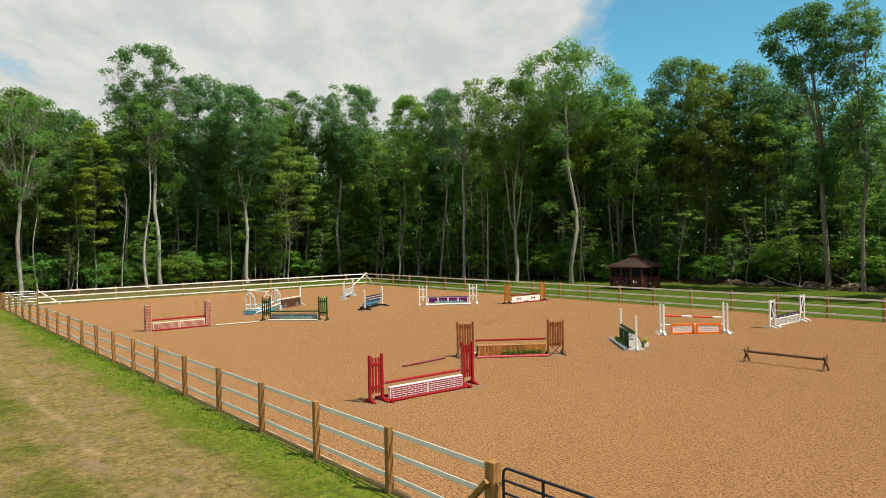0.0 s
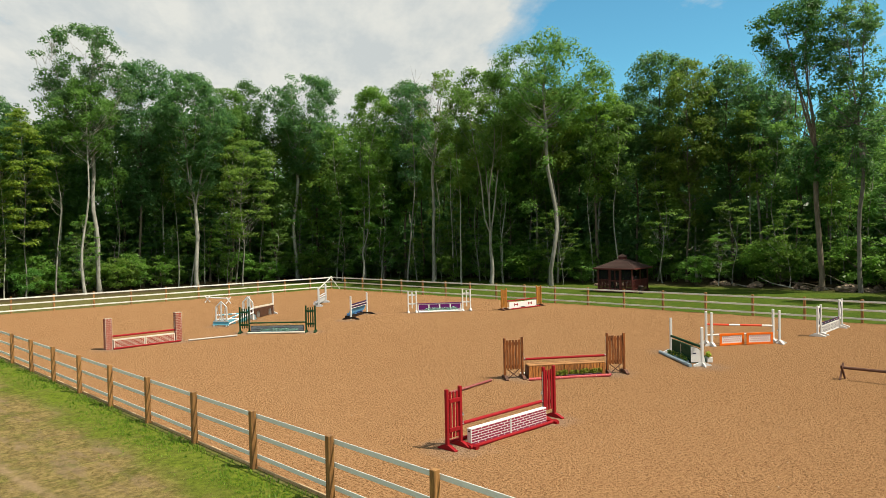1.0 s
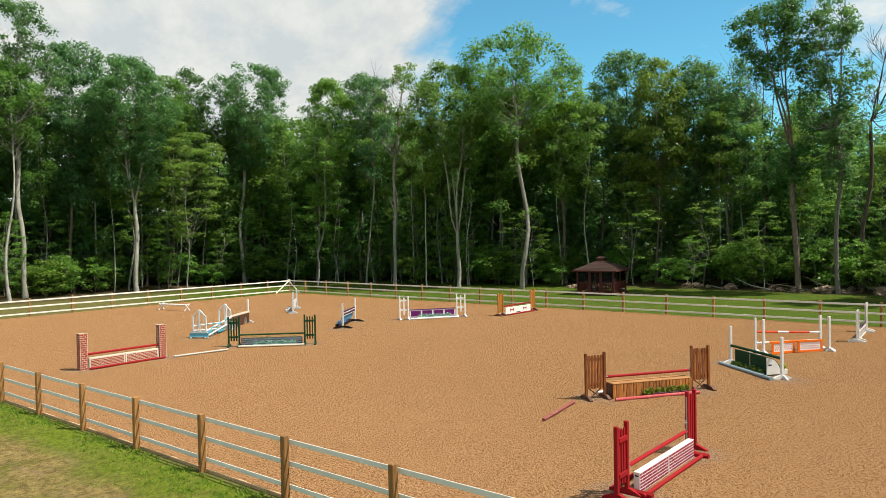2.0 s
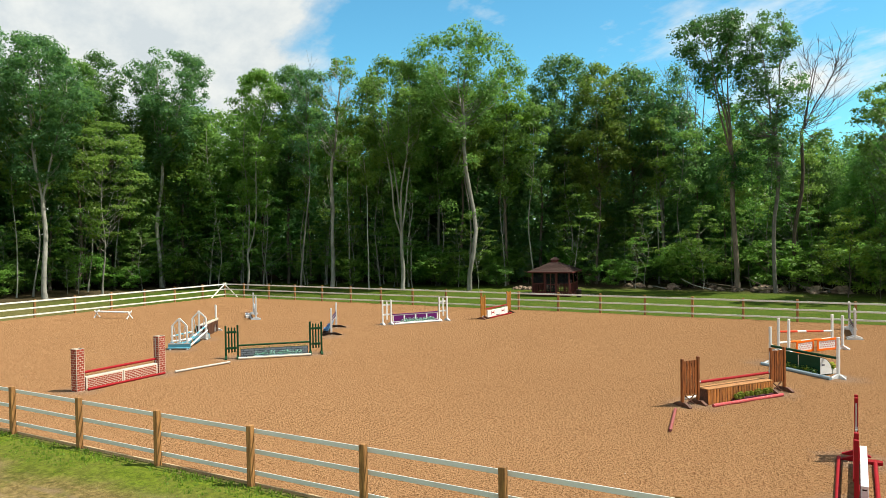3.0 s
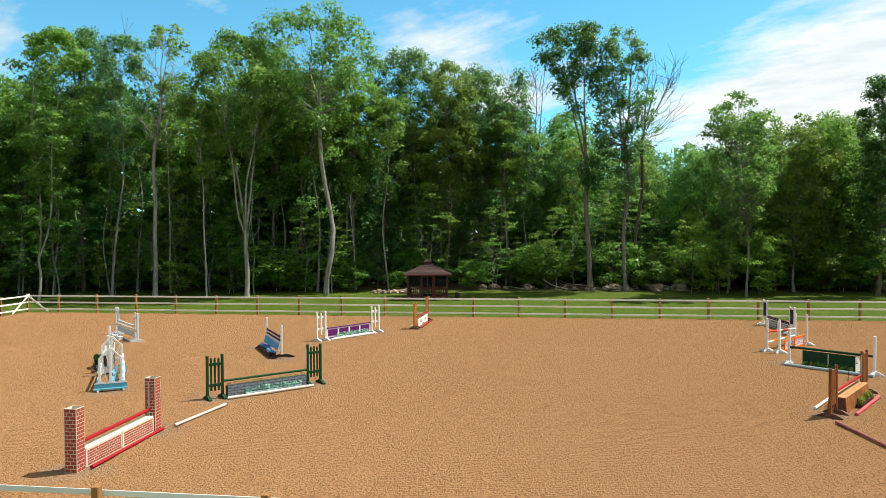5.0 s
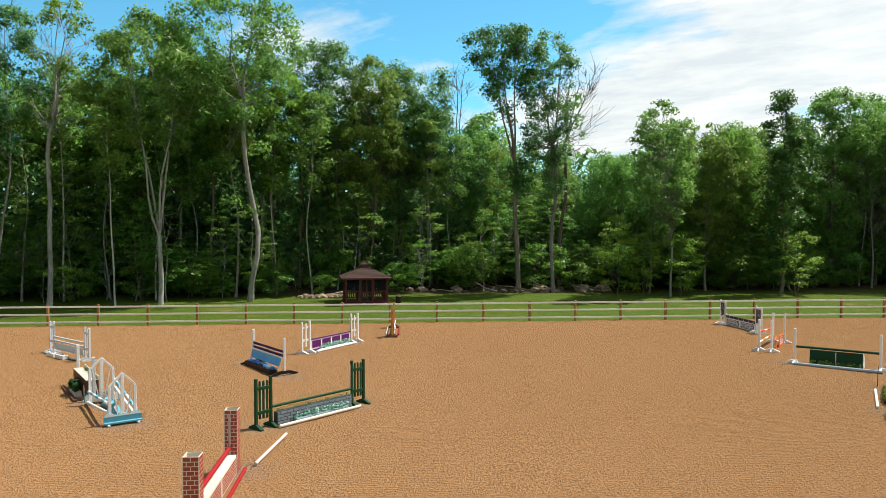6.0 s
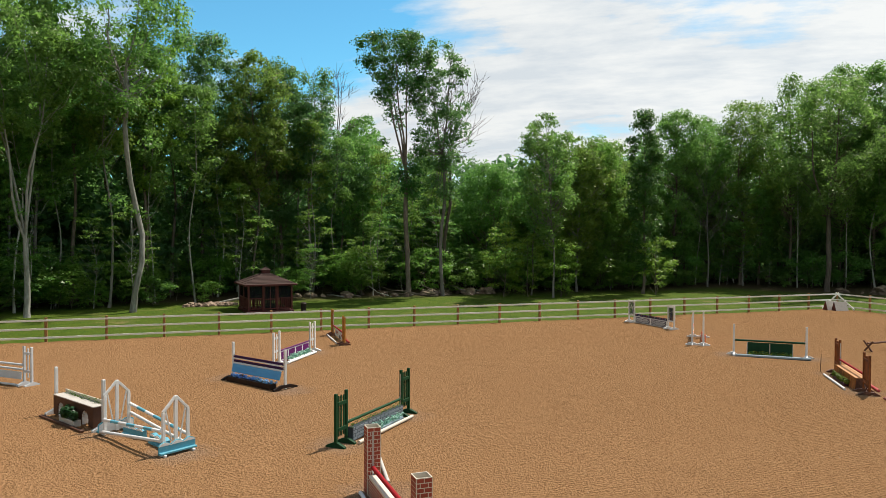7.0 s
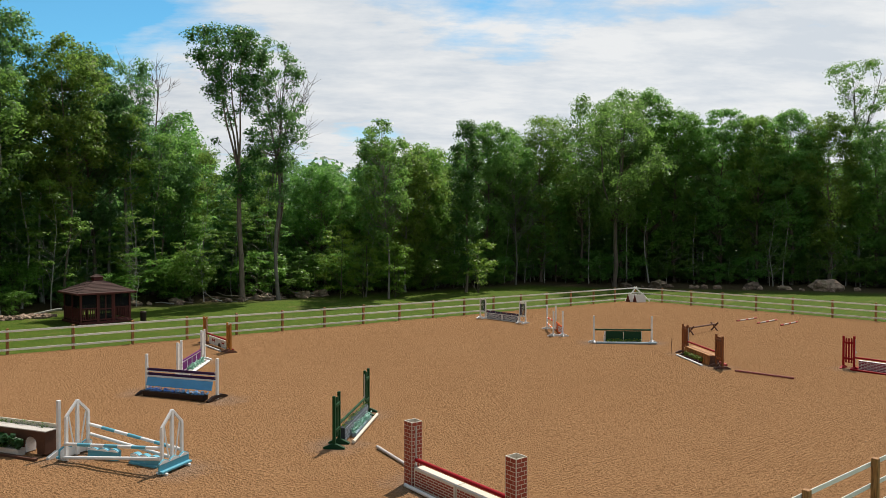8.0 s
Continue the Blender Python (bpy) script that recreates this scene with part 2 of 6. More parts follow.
def grass_ground_material():
    k = Nodes("meadow_ground")
    at = k.place()
    x = k.n.new("ShaderNodeSeparateXYZ")
    k.l.new(at, x.inputs[0])
    # a trodden, sun-dried strip some metres off the fence; lush lawn elsewhere
    away = k.calc("ABSOLUTE", k.calc("SUBTRACT", x.outputs[0], 6.3), 0.0)
    away = k.calc("MINIMUM", away, k.calc("ADD", 0.5, k.calc("ABSOLUTE", k.calc("SUBTRACT", x.outputs[0], 2.6), 0.0)))
    wander = k.calc("MULTIPLY", k.calc("SUBTRACT", k.noise(at, 0.34, 5, 0.62, 0.4), 0.5), 5.5)
    dry = k.ramp(k.calc("MULTIPLY", k.calc("ADD", away, wander), 0.1), 0.10, 0.21, (1, 1, 1), (0.06, 0.06, 0.06))
    worn = k.ramp(k.noise(at, 0.85, 9, 0.78, 0.5), 0.36, 0.52, (0.35, 0.35, 0.35), (1, 1, 1))
    dry = k.calc("MULTIPLY", dry, worn)
    west = k.ramp(k.calc("MULTIPLY", x.outputs[0], 0.1), 0.86, 0.93, (1, 1, 1), (0, 0, 0))
    tuft = k.ramp(k.noise(at, 7.0, 9, 0.85), 0.40, 0.60)
    blot = k.ramp(k.noise(at, 0.9, 5, 0.6), 0.35, 0.68)
    green = k.mix(tuft, k.mix(blot, (0.046, 0.064, 0.007), (0.068, 0.082, 0.009)), k.mix(blot, (0.100, 0.130, 0.015), (0.150, 0.165, 0.024)))
    straw = k.mix(tuft, (0.115, 0.086, 0.028), (0.310, 0.228, 0.092))
    soil = k.ramp(k.noise(k.place((1.5, 0.35, 1)), 1.2, 6, 0.7), 0.50, 0.62)
    straw = k.mix(soil, straw, (0.23, 0.165, 0.090))
    c = k.mix(k.calc("MULTIPLY", dry, west), green, straw)
    # a bare wheel rut along the fence
    rut = k.calc("ABSOLUTE", k.calc("SUBTRACT", k.calc("ADD", x.outputs[0], k.calc("MULTIPLY", wander, 0.25)), 5.35), 0.0)
    rut = k.calc("MULTIPLY", k.ramp(k.calc("MULTIPLY", rut, 1.0), 0.05, 0.22, (1, 1, 1), (0, 0, 0)), k.ramp(k.noise(k.place((1, 0.5, 1)), 0.8, 4), 0.44, 0.56))
    c = k.mix(k.calc("MULTIPLY", rut, west), c, (0.30, 0.215, 0.115))
    strip = k.ramp(k.calc("ADD", k.calc("MULTIPLY", x.outputs[0], 0.1), k.calc("MULTIPLY", wander, 0.018)), 0.74, 0.84)
    patch = k.ramp(k.noise(at, 0.8, 7, 0.72, 0.6), 0.40, 0.58)
    lush = k.mix(tuft, (0.052, 0.088, 0.008), (0.165, 0.225, 0.018))
    c = k.mix(k.calc("MULTIPLY", strip, 0.85), c, k.mix(patch, k.mix(0.45, lush, (0.17, 0.16, 0.04)), lush))
    # bare dark soil and litter at the foot of the fence
    foot = k.ramp(k.calc("ADD", k.calc("MULTIPLY", x.outputs[0], 0.1), k.calc("MULTIPLY", k.calc("SUBTRACT", k.noise(at, 1.9, 6, 0.7), 0.5), 0.07)), 0.918, 0.938)
    c = k.mix(k.calc("MULTIPLY", foot, 0.75), c, k.mix(tuft, (0.045, 0.040, 0.014), (0.16, 0.125, 0.065)))
    lawn = k.mix(tuft, k.mix(blot, (0.024, 0.048, 0.006), (0.038, 0.060, 0.007)), k.mix(blot, (0.056, 0.102, 0.011), (0.086, 0.118, 0.015)))
    bare = k.ramp(k.noise(k.place((0.5, 0.22, 1)), 1.0, 7, 0.7, 0.4), 0.56, 0.66)
    lawn = k.mix(k.calc("MULTIPLY", bare, 0.6), lawn, k.mix(tuft, (0.10, 0.085, 0.032), (0.22, 0.175, 0.085)))
    far_side = k.calc("MAXIMUM", k.ramp(k.calc("MULTIPLY", x.outputs[0], 0.01), 0.30, 0.40), k.ramp(k.calc("MULTIPLY", x.outputs[1], -0.1), 0.22, 0.34))
    c = k.mix(far_side, c, lawn)
    mottle = k.ramp(k.noise(at, 3.2, 9, 0.82), 0.36, 0.64, (0.58, 0.58, 0.58), (1.06, 1.06, 1.06))
    c = k.tone(c, k.calc("ADD", 1.0, k.calc("MULTIPLY", west, k.calc("SUBTRACT", mottle, 1.0))))
    # leaf litter under the trees
    litter = k.mix(tuft, (0.035, 0.028, 0.016), (0.075, 0.058, 0.030))
    y = x.outputs[1]
    wood_x = k.ramp(k.calc("MULTIPLY", x.outputs[0], 0.01), 0.635, 0.675)
    wood_n = k.ramp(k.calc("MULTIPLY", y, 0.01), 0.79, 0.84)
    wood_s = k.ramp(k.calc("ADD", k.calc("MULTIPLY", y, -0.01), k.calc("MULTIPLY", x.outputs[0], 0.006)), 0.46, 0.51)
    inner = k.calc("MAXIMUM", k.calc("MAXIMUM", wood_x, wood_n), wood_s)
    c = k.mix(inner, c, litter)
    k.bump(k.noise(at, 22, 6, 0.75), 0.8, 0.05)
    return k.done(c, 0.95, spec=0.1)


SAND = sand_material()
MEADOW = grass_ground_material()


def clod_material():
    """Crumbs of footing: most as the sand, some pale grit."""
    k = Nodes("sand_crumb")
    isle = k.n.new("ShaderNodeNewGeometry").outputs["Random Per Island"]
    c = k.mix(k.ramp(isle, 0.1, 0.62), (0.16, 0.075, 0.028), (0.31, 0.16, 0.07))
    c = k.mix(k.ramp(isle, 0.80, 0.84), c, (0.52, 0.40, 0.28))
    return k.done(c, 1.0, spec=0.0)


CLOD = clod_material()
POST = wood("treated_post", (0.40, 0.205, 0.066), (0.125, 0.056, 0.018))
RAIL = paint("white_rail", (0.83, 0.84, 0.78), (0.62, 0.62, 0.54), 0.4, 0.6)
EDGING = wood("edging_board", (0.54, 0.40, 0.24), (0.30, 0.20, 0.11), (1.2, 14, 14))
LEAF_DEEP = leafage("leaf_deep", (0.022, 0.068, 0.030), (0.092, 0.204, 0.074), 0.50)
LEAF_DARK = leafage("leaf_dark", (0.012, 0.046, 0.011), (0.054, 0.144, 0.026), 0.30)
LEAF_MID = leafage("leaf_mid", (0.036, 0.092, 0.023), (0.158, 0.292, 0.058), 0.52)
LEAF_OLIVE = leafage("leaf_olive", (0.050, 0.094, 0.016), (0.200, 0.292, 0.046), 0.52)
LEAF_LIGHT = leafage("leaf_light", (0.047, 0.108, 0.018), (0.200, 0.335, 0.056), 0.52)
LEAF_LIME = leafage("leaf_lime", (0.072, 0.124, 0.014), (0.262, 0.375, 0.045), 0.50)
BARK_PALE = bark("bark_pale", (0.46, 0.46, 0.41), (0.20, 0.195, 0.165))
BARK_GREY = bark("bark_grey", (0.26, 0.25, 0.22), (0.115, 0.105, 0.09))
BARK_DARK = bark("bark_dark", (0.20, 0.165, 0.13), (0.075, 0.06, 0.047))
GRASS = leafage("grass_blade", (0.070, 0.115, 0.010), (0.190, 0.260, 0.026), 0.40, 0.1, 0.1)
STRAW = leafage("dry_grass", (0.13, 0.10, 0.04), (0.30, 0.225, 0.095), 0.2, 0.1, 0.1)

# ---- mesh helpers ----


def box(bm, size, at=(0, 0, 0), turn=None, bevel=0.006):
    """Adds a bevelled box of that size, centred at a place, turned by Euler degrees."""
    made = bmesh.ops.create_cube(bm, size=1.0)["verts"]
    bmesh.ops.scale(bm, vec=size, verts=made)
    if bevel:
        edges = list({e for v in made for e in v.link_edges})
        made = [v for v in bmesh.ops.bevel(bm, geom=edges, offset=bevel, segments=1, affect="EDGES", profile=0.5)["verts"]]
    m = Matrix.Translation(at) @ (pose(0, 0, 0, *turn) if turn else Matrix())
    bmesh.ops.transform(bm, matrix=m, verts=made)
    return bm


def rod(bm, a, b, r, r2=None, sides=10):
    """Adds a round bar from a to b."""
    a, b = Vector(a), Vector(b)
    made = bmesh.ops.create_cone(bm, cap_ends=True, segments=sides, radius1=r, radius2=r if r2 is None else r2, depth=(b - a).length)["verts"]
    m = Matrix.Translation((a + b) / 2) @ (b - a).to_track_quat("Z", "Y").to_matrix().to_4x4()
    bmesh.ops.transform(bm, matrix=m, verts=made)
    return bm


def slab(bm, outline, y0, y1):
    """Adds a plate: an outline in x and z, from y0 to y1."""
    front = [bm.verts.new((x, y0, z)) for x, z in outline]
    back = [bm.verts.new((x, y1, z)) for x, z in outline]
    bm.faces.new(front)
    bm.faces.new(back[::-1])
    n = len(outline)
    for i in range(n):
        j = (i + 1) % n
        bm.faces.new((front[j], front[i], back[i], back[j]))
    bmesh.ops.recalc_face_normals(bm, faces=bm.faces[:])
    return bm


def part(name, bm, material, parent, label=""):
    """Links a bmesh (or a mesh) as one mesh object under a thing or a part."""
    if isinstance(bm, bpy.types.Mesh):
        mesh = bm
    else:
        mesh = bpy.data.meshes.new(name)
        bm.to_mesh(mesh)
        bm.free()
        mesh.materials.append(material)
    ob = new(name, mesh)
    ob.parent = parent
    return tagged(ob, label)


def thing(name, m, label, category, group="", kind=""):
    ob = new(name)
    ob.empty_display_size = 0.2
    ob.matrix_world = m
    return tagged(ob, label, category, group, kind)


def B(*args, **kw):
    return box(bmesh.new(), *args, **kw)


def R(*args, **kw):
    return rod(bmesh.new(), *args, **kw)


def raw_mesh(name, verts, faces, material):
    """A mesh from numpy arrays: verts (n, 3), faces (m, k)."""
    mesh = bpy.data.meshes.new(name)
    k = faces.shape[1]
    mesh.vertices.add(len(verts))
    mesh.vertices.foreach_set("co", verts.astype(np.float32).ravel())
    mesh.loops.add(faces.size)
    mesh.loops.foreach_set("vertex_index", faces.astype(np.int32).ravel())
    mesh.polygons.add(len(faces))
    mesh.polygons.foreach_set("loop_start", np.arange(0, faces.size, k, dtype=np.int32))
    mesh.update(calc_edges=True)
    mesh.materials.append(material)
    return mesh


# ---- ground ----
WEST, EAST, SOUTH, NORTH = 9.4, 45.05, -2.76, 68.66


def ground_height(x, y):
    far = max(0.0, max(x - 62, y - 82, -18 - y) / 30)
    return -0.05 + 0.03 * noise.noise(Vector((x * 0.12, y * 0.12, 0))) * min(1, far + 0.4) + min(far, 1.5) * 0.5


def build_ground():
    xs = sorted([-900, -300, -90, WEST + 0.04, WEST + 0.12, EAST - 0.12, EAST - 0.02] + [-40 + 2.5 * i for i in range(61)] + [170, 400, 900])
    ys = sorted([-900, -300, -120, SOUTH + 0.02, SOUTH + 0.12, NORTH - 0.12, NORTH - 0.02] + [-70 + 2.5 * i for i in range(81)] + [200, 400, 900])
    verts = np.array([(x, y, ground_height(x, y)) for y in ys for x in xs])
    w = len(xs)
    faces = np.array([(j * w + i, j * w + i + 1, (j + 1) * w + i + 1, (j + 1) * w + i) for j in range(len(ys) - 1) for i in range(w - 1)])
    inside = [i for i, (x, y, z) in enumerate(verts) if WEST + 0.1 < x < EAST - 0.1 and SOUTH + 0.1 < y < NORTH - 0.1]
    verts[inside, 2] = -0.16
    ob = new("ground", raw_mesh("ground", verts, faces, MEADOW))
    tagged(ob, "mown green grass, patchy and dry in places, round the arena", "ground", kind="structure")


build_ground()


def build_arena():
    nx, ny = 150, 290
    x0, x1, y0, y1 = WEST + 0.09, EAST - 0.05, SOUTH + 0.05, NORTH - 0.05
    gx, gy = np.meshgrid(np.linspace(x0, x1, nx), np.linspace(y0, y1, ny))
    gz = np.array([0.028 * noise.noise(Vector((x * 1.3, y * 1.3, 0))) + 0.02 * noise.noise(Vector((x * 0.3, y * 0.3, 5))) for x, y in zip(gx.ravel(), gy.ravel())])
    verts = np.stack([gx.ravel(), gy.ravel(), gz], 1)
    i = np.arange(nx * ny).reshape(ny, nx)
    faces = np.stack([i[:-1, :-1], i[:-1, 1:], i[1:, 1:], i[1:, :-1]], -1).reshape(-1, 4)
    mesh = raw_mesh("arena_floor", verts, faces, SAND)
    mesh.polygons.foreach_set("use_smooth", np.ones(len(faces), bool))
    ob = new("arena_floor", mesh)
    tagged(ob, "raked orange-brown riding sand with hoof marks", "arena floor", kind="structure")


build_arena()


def sand_clods():
    """Small clods of sand thrown up by hooves."""
    rng = np.random.default_rng(4)
    n = 12000
    x, y = WEST + 0.2 + 22 * rng.random(n) ** 1.2, rng.uniform(3, 58, n)
    size = 0.009 + 0.020 * rng.random(n) ** 2
    base = rng.normal(0, 1, (n, 4, 3))
    base /= np.linalg.norm(base, axis=2)[:, :, None]
    base[:, :, 2] *= 0.6
    v = base * size[:, None, None] + np.stack([x, y, np.full(n, 0.012)], 1)[:, None, :]
    i = np.arange(n * 4).reshape(n, 4)
    f = np.concatenate([i[:, [0, 1, 2]], i[:, [0, 3, 1]], i[:, [1, 3, 2]], i[:, [0, 2, 3]]])
    ob = new("sand_clods", raw_mesh("sand_clods", v.reshape(-1, 3), f, CLOD))
    tagged(ob, "small clods of brown sand on the arena", "sand clods", kind="stuff")


sand_clods()

# ---- fences ----


def fence_run(label, start, along, inward, posts, top=1.31, rail_ends=None):
    """Square posts with three white boards on the arena's side. along and inward: unit vectors in plan."""
    f = thing("fence", pose(*start, 0), label, "fence", "arena fence", "structure")
    a, n = Vector((*along, 0)), Vector((*inward, 0))
    base = -0.12
    for i, d in enumerate(posts):
        p = a * d
        ob = part("post", B((0.135, 0.135, top - base), (0, 0, (top + base) / 2), bevel=0.012), POST, f)
        ob.location = p
        ob.rotation_euler = (0, 0, random.uniform(-0.04, 0.04))
    r0, r1 = rail_ends or (posts[0], posts[-1])
    for z in (1.17, 0.71, 0.23):
        d = r0
        step = 2 * abs(posts[1] - posts[0])
        while d < r1 - 0.05:
            e = min(d + step, r1)
            mid = a * ((d + e) / 2) + n * 0.078
            size = (e - d - 0.006, 0.016, 0.105) if abs(a.x) > 0.5 else (0.016, e - d - 0.006, 0.105)
            part("board", B(size, (mid.x, mid.y, z + random.uniform(-0.008, 0.008)), bevel=0.005), RAIL, f)
            d = e
    return f


GATE_Y = 8.62
west_posts = [0 + 3.09 * i for i in range(20)]
west_posts = [d for d in west_posts if GATE_Y + d < NORTH - 1.2] + [NORTH - GATE_Y]
fence_run("wooden post fence with three white boards beside the grass", (WEST, GATE_Y), (0, 1), (1, 0), west_posts)
east_posts = [3.0 * i for i in range(24)]
east_posts = [d for d in east_posts if d < NORTH - SOUTH - 1.2] + [NORTH - SOUTH]
fence_run("wooden post fence with three white boards before the lawn", (EAST, SOUTH), (0, 1), (-1, 0), east_posts)
north_posts = [0.0] + [3.2 + 3.02 * i for i in range(10)] + [EAST - 12.05]
fence_run("sunlit fence with three white boards at the woods", (12.05, NORTH), (1, 0), (0, -1), [d for d in north_posts if d <= EAST - 12.0])
south_posts = [i * 2.97 for i in range(12)] + [EAST - WEST]
fence_run("wooden post fence with three white boards at the woods", (WEST, SOUTH), (1, 0), (0, 1), south_posts)

# ---- trees ----


def tube(points, radii, sides=7):
    """Verts and quads of a tapering tube along points."""
    pts = np.array(points, float)
    tang = np.gradient(pts, axis=0)
    tang /= np.linalg.norm(tang, axis=1)[:, None] + 1e-9
    ref = np.where(np.abs(tang[:, 2:3]) > 0.9, np.array([[1.0, 0, 0]]), np.array([[0, 0, 1.0]]))
    u = np.cross(tang, ref)
    u /= np.linalg.norm(u, axis=1)[:, None] + 1e-9
    v = np.cross(tang, u)
    ang = np.linspace(0, 2 * np.pi, sides, endpoint=False)
    ring = np.cos(ang)[None, :, None] * u[:, None, :] + np.sin(ang)[None, :, None] * v[:, None, :]
    verts = (pts[:, None, :] + ring * np.array(radii)[:, None, None]).reshape(-1, 3)
    n = len(pts)
    i = np.arange(n * sides).reshape(n, sides)
    a, b = i[:-1], i[1:]
    faces = np.stack([a, np.roll(a, -1, 1), np.roll(b, -1, 1), b], -1).reshape(-1, 4)
    return verts, faces


def bough(rng, start, way, length, segs, sag, wander):
    """A wandering line that bends by sag (up if positive)."""
    pts, d = [np.array(start, float)], np.array(way, float)
    for _ in range(segs):
        d = d + rng.normal(0, wander, 3) + np.array([0, 0, sag / segs])
        d /= np.linalg.norm(d)
        pts.append(pts[-1] + d * length / segs)
    return np.array(pts)


def leaf_cloud(rng, centres, radii, per, size, flat=0.6, hollow=0.62, up=0.55, ragged=0.5):
    """Pointed leaves on the upper side of many small clumps: lit above, open and dark below."""
    pick = np.repeat(np.arange(len(centres)), np.maximum(3, (per * (radii / radii.mean()) ** 2).astype(int)))
    count = len(pick)
    off = rng.normal(0, 1, (count, 3))
    off[:, 2] = np.abs(off[:, 2]) * np.where(rng.random(count) < 0.24, -1, 1)
    off /= np.linalg.norm(off, axis=1)[:, None] + 1e-9
    way = off.copy()
    inner = rng.random(count) < 0.13
    off *= np.where(inner, 0.65 * rng.random(count), hollow + (1.10 - hollow) * rng.random(count))[:, None]
    off[:, 2] *= flat
    at = centres[pick] + off * radii[pick][:, None]
    a = rng.normal(0, 1, (count, 3))
    n = way * 0.8 + rng.normal(0, ragged, (count, 3)) + np.array([0, 0, up])
    n /= np.linalg.norm(n, axis=1)[:, None] + 1e-9
    a -= n * (a * n).sum(1)[:, None]
    a /= np.linalg.norm(a, axis=1)[:, None] + 1e-9
    b = np.cross(n, a)
    s = (size * rng.uniform(0.6, 1.4, count) * np.where(inner, 1.6, 1.0))[:, None]
    tip = at + a * s * 0.66
    left = at - a * s * 0.38 + b * s * 0.40
    right = at - a * s * 0.24 - b * s * 0.42
    return np.stack([left, right, tip], 1).reshape(-1, 3), np.arange(count * 3).reshape(count, 3)


def stem_line(rng, a, b, n, wig, bend=1.25):
    """A line from a to b that sways to and fro."""
    t = np.linspace(0, 1, n)
    line = np.array(a) + (np.array(b) - np.array(a)) * np.stack([t ** bend, t ** bend, t], 1)
    length = np.linalg.norm(np.array(b) - np.array(a))
    for axis in (0, 1):
        for k, w in ((1.0, 1.0), (2.3, 0.55), (4.1, 0.25)):
            line[:, axis] += wig * length * w * np.sin(k * np.pi * t + rng.uniform(0, 6.28)) * np.sin(np.pi * t) ** 0.7
    return line


def crown_clumps(rng, base, top, reach, centre, count, size, shape):
    """Places and sizes of the leaf clumps of a crown. shape: where its widest girth lies, 0 low to 1 high."""
    c, r = [], []
    lump = rng.uniform(0, 6.28, 4)
    while len(c) < count:
        u = rng.random() ** 0.85
        wide = min(1.0, 0.30 + 0.70 * (u / shape) ** 0.8) if u < shape else math.sqrt(max(0.0, 1 - ((u - shape) / (1 - shape)) ** 2.3))
        a = rng.uniform(0, 6.283)
        wide *= 1 + 0.20 * math.sin(2 * a + lump[0] + 5 * u) + 0.14 * math.sin(3 * a + lump[1] - 9 * u) + 0.10 * math.sin(13 * u + lump[2])
        if rng.random() > 0.25 + 0.75 * wide:
            continue
        d = reach * wide * math.sqrt(rng.uniform(0.22, 1.0))
        bend = u ** 0.7
        c.append((centre[0] * (0.45 + 0.55 * bend) + d * math.cos(a), centre[1] * (0.45 + 0.55 * bend) + d * math.sin(a), base + (top - base - 0.5 * size) * u))
        r.append(size * rng.uniform(0.6, 1.35))
    return np.array(c), np.array(r)


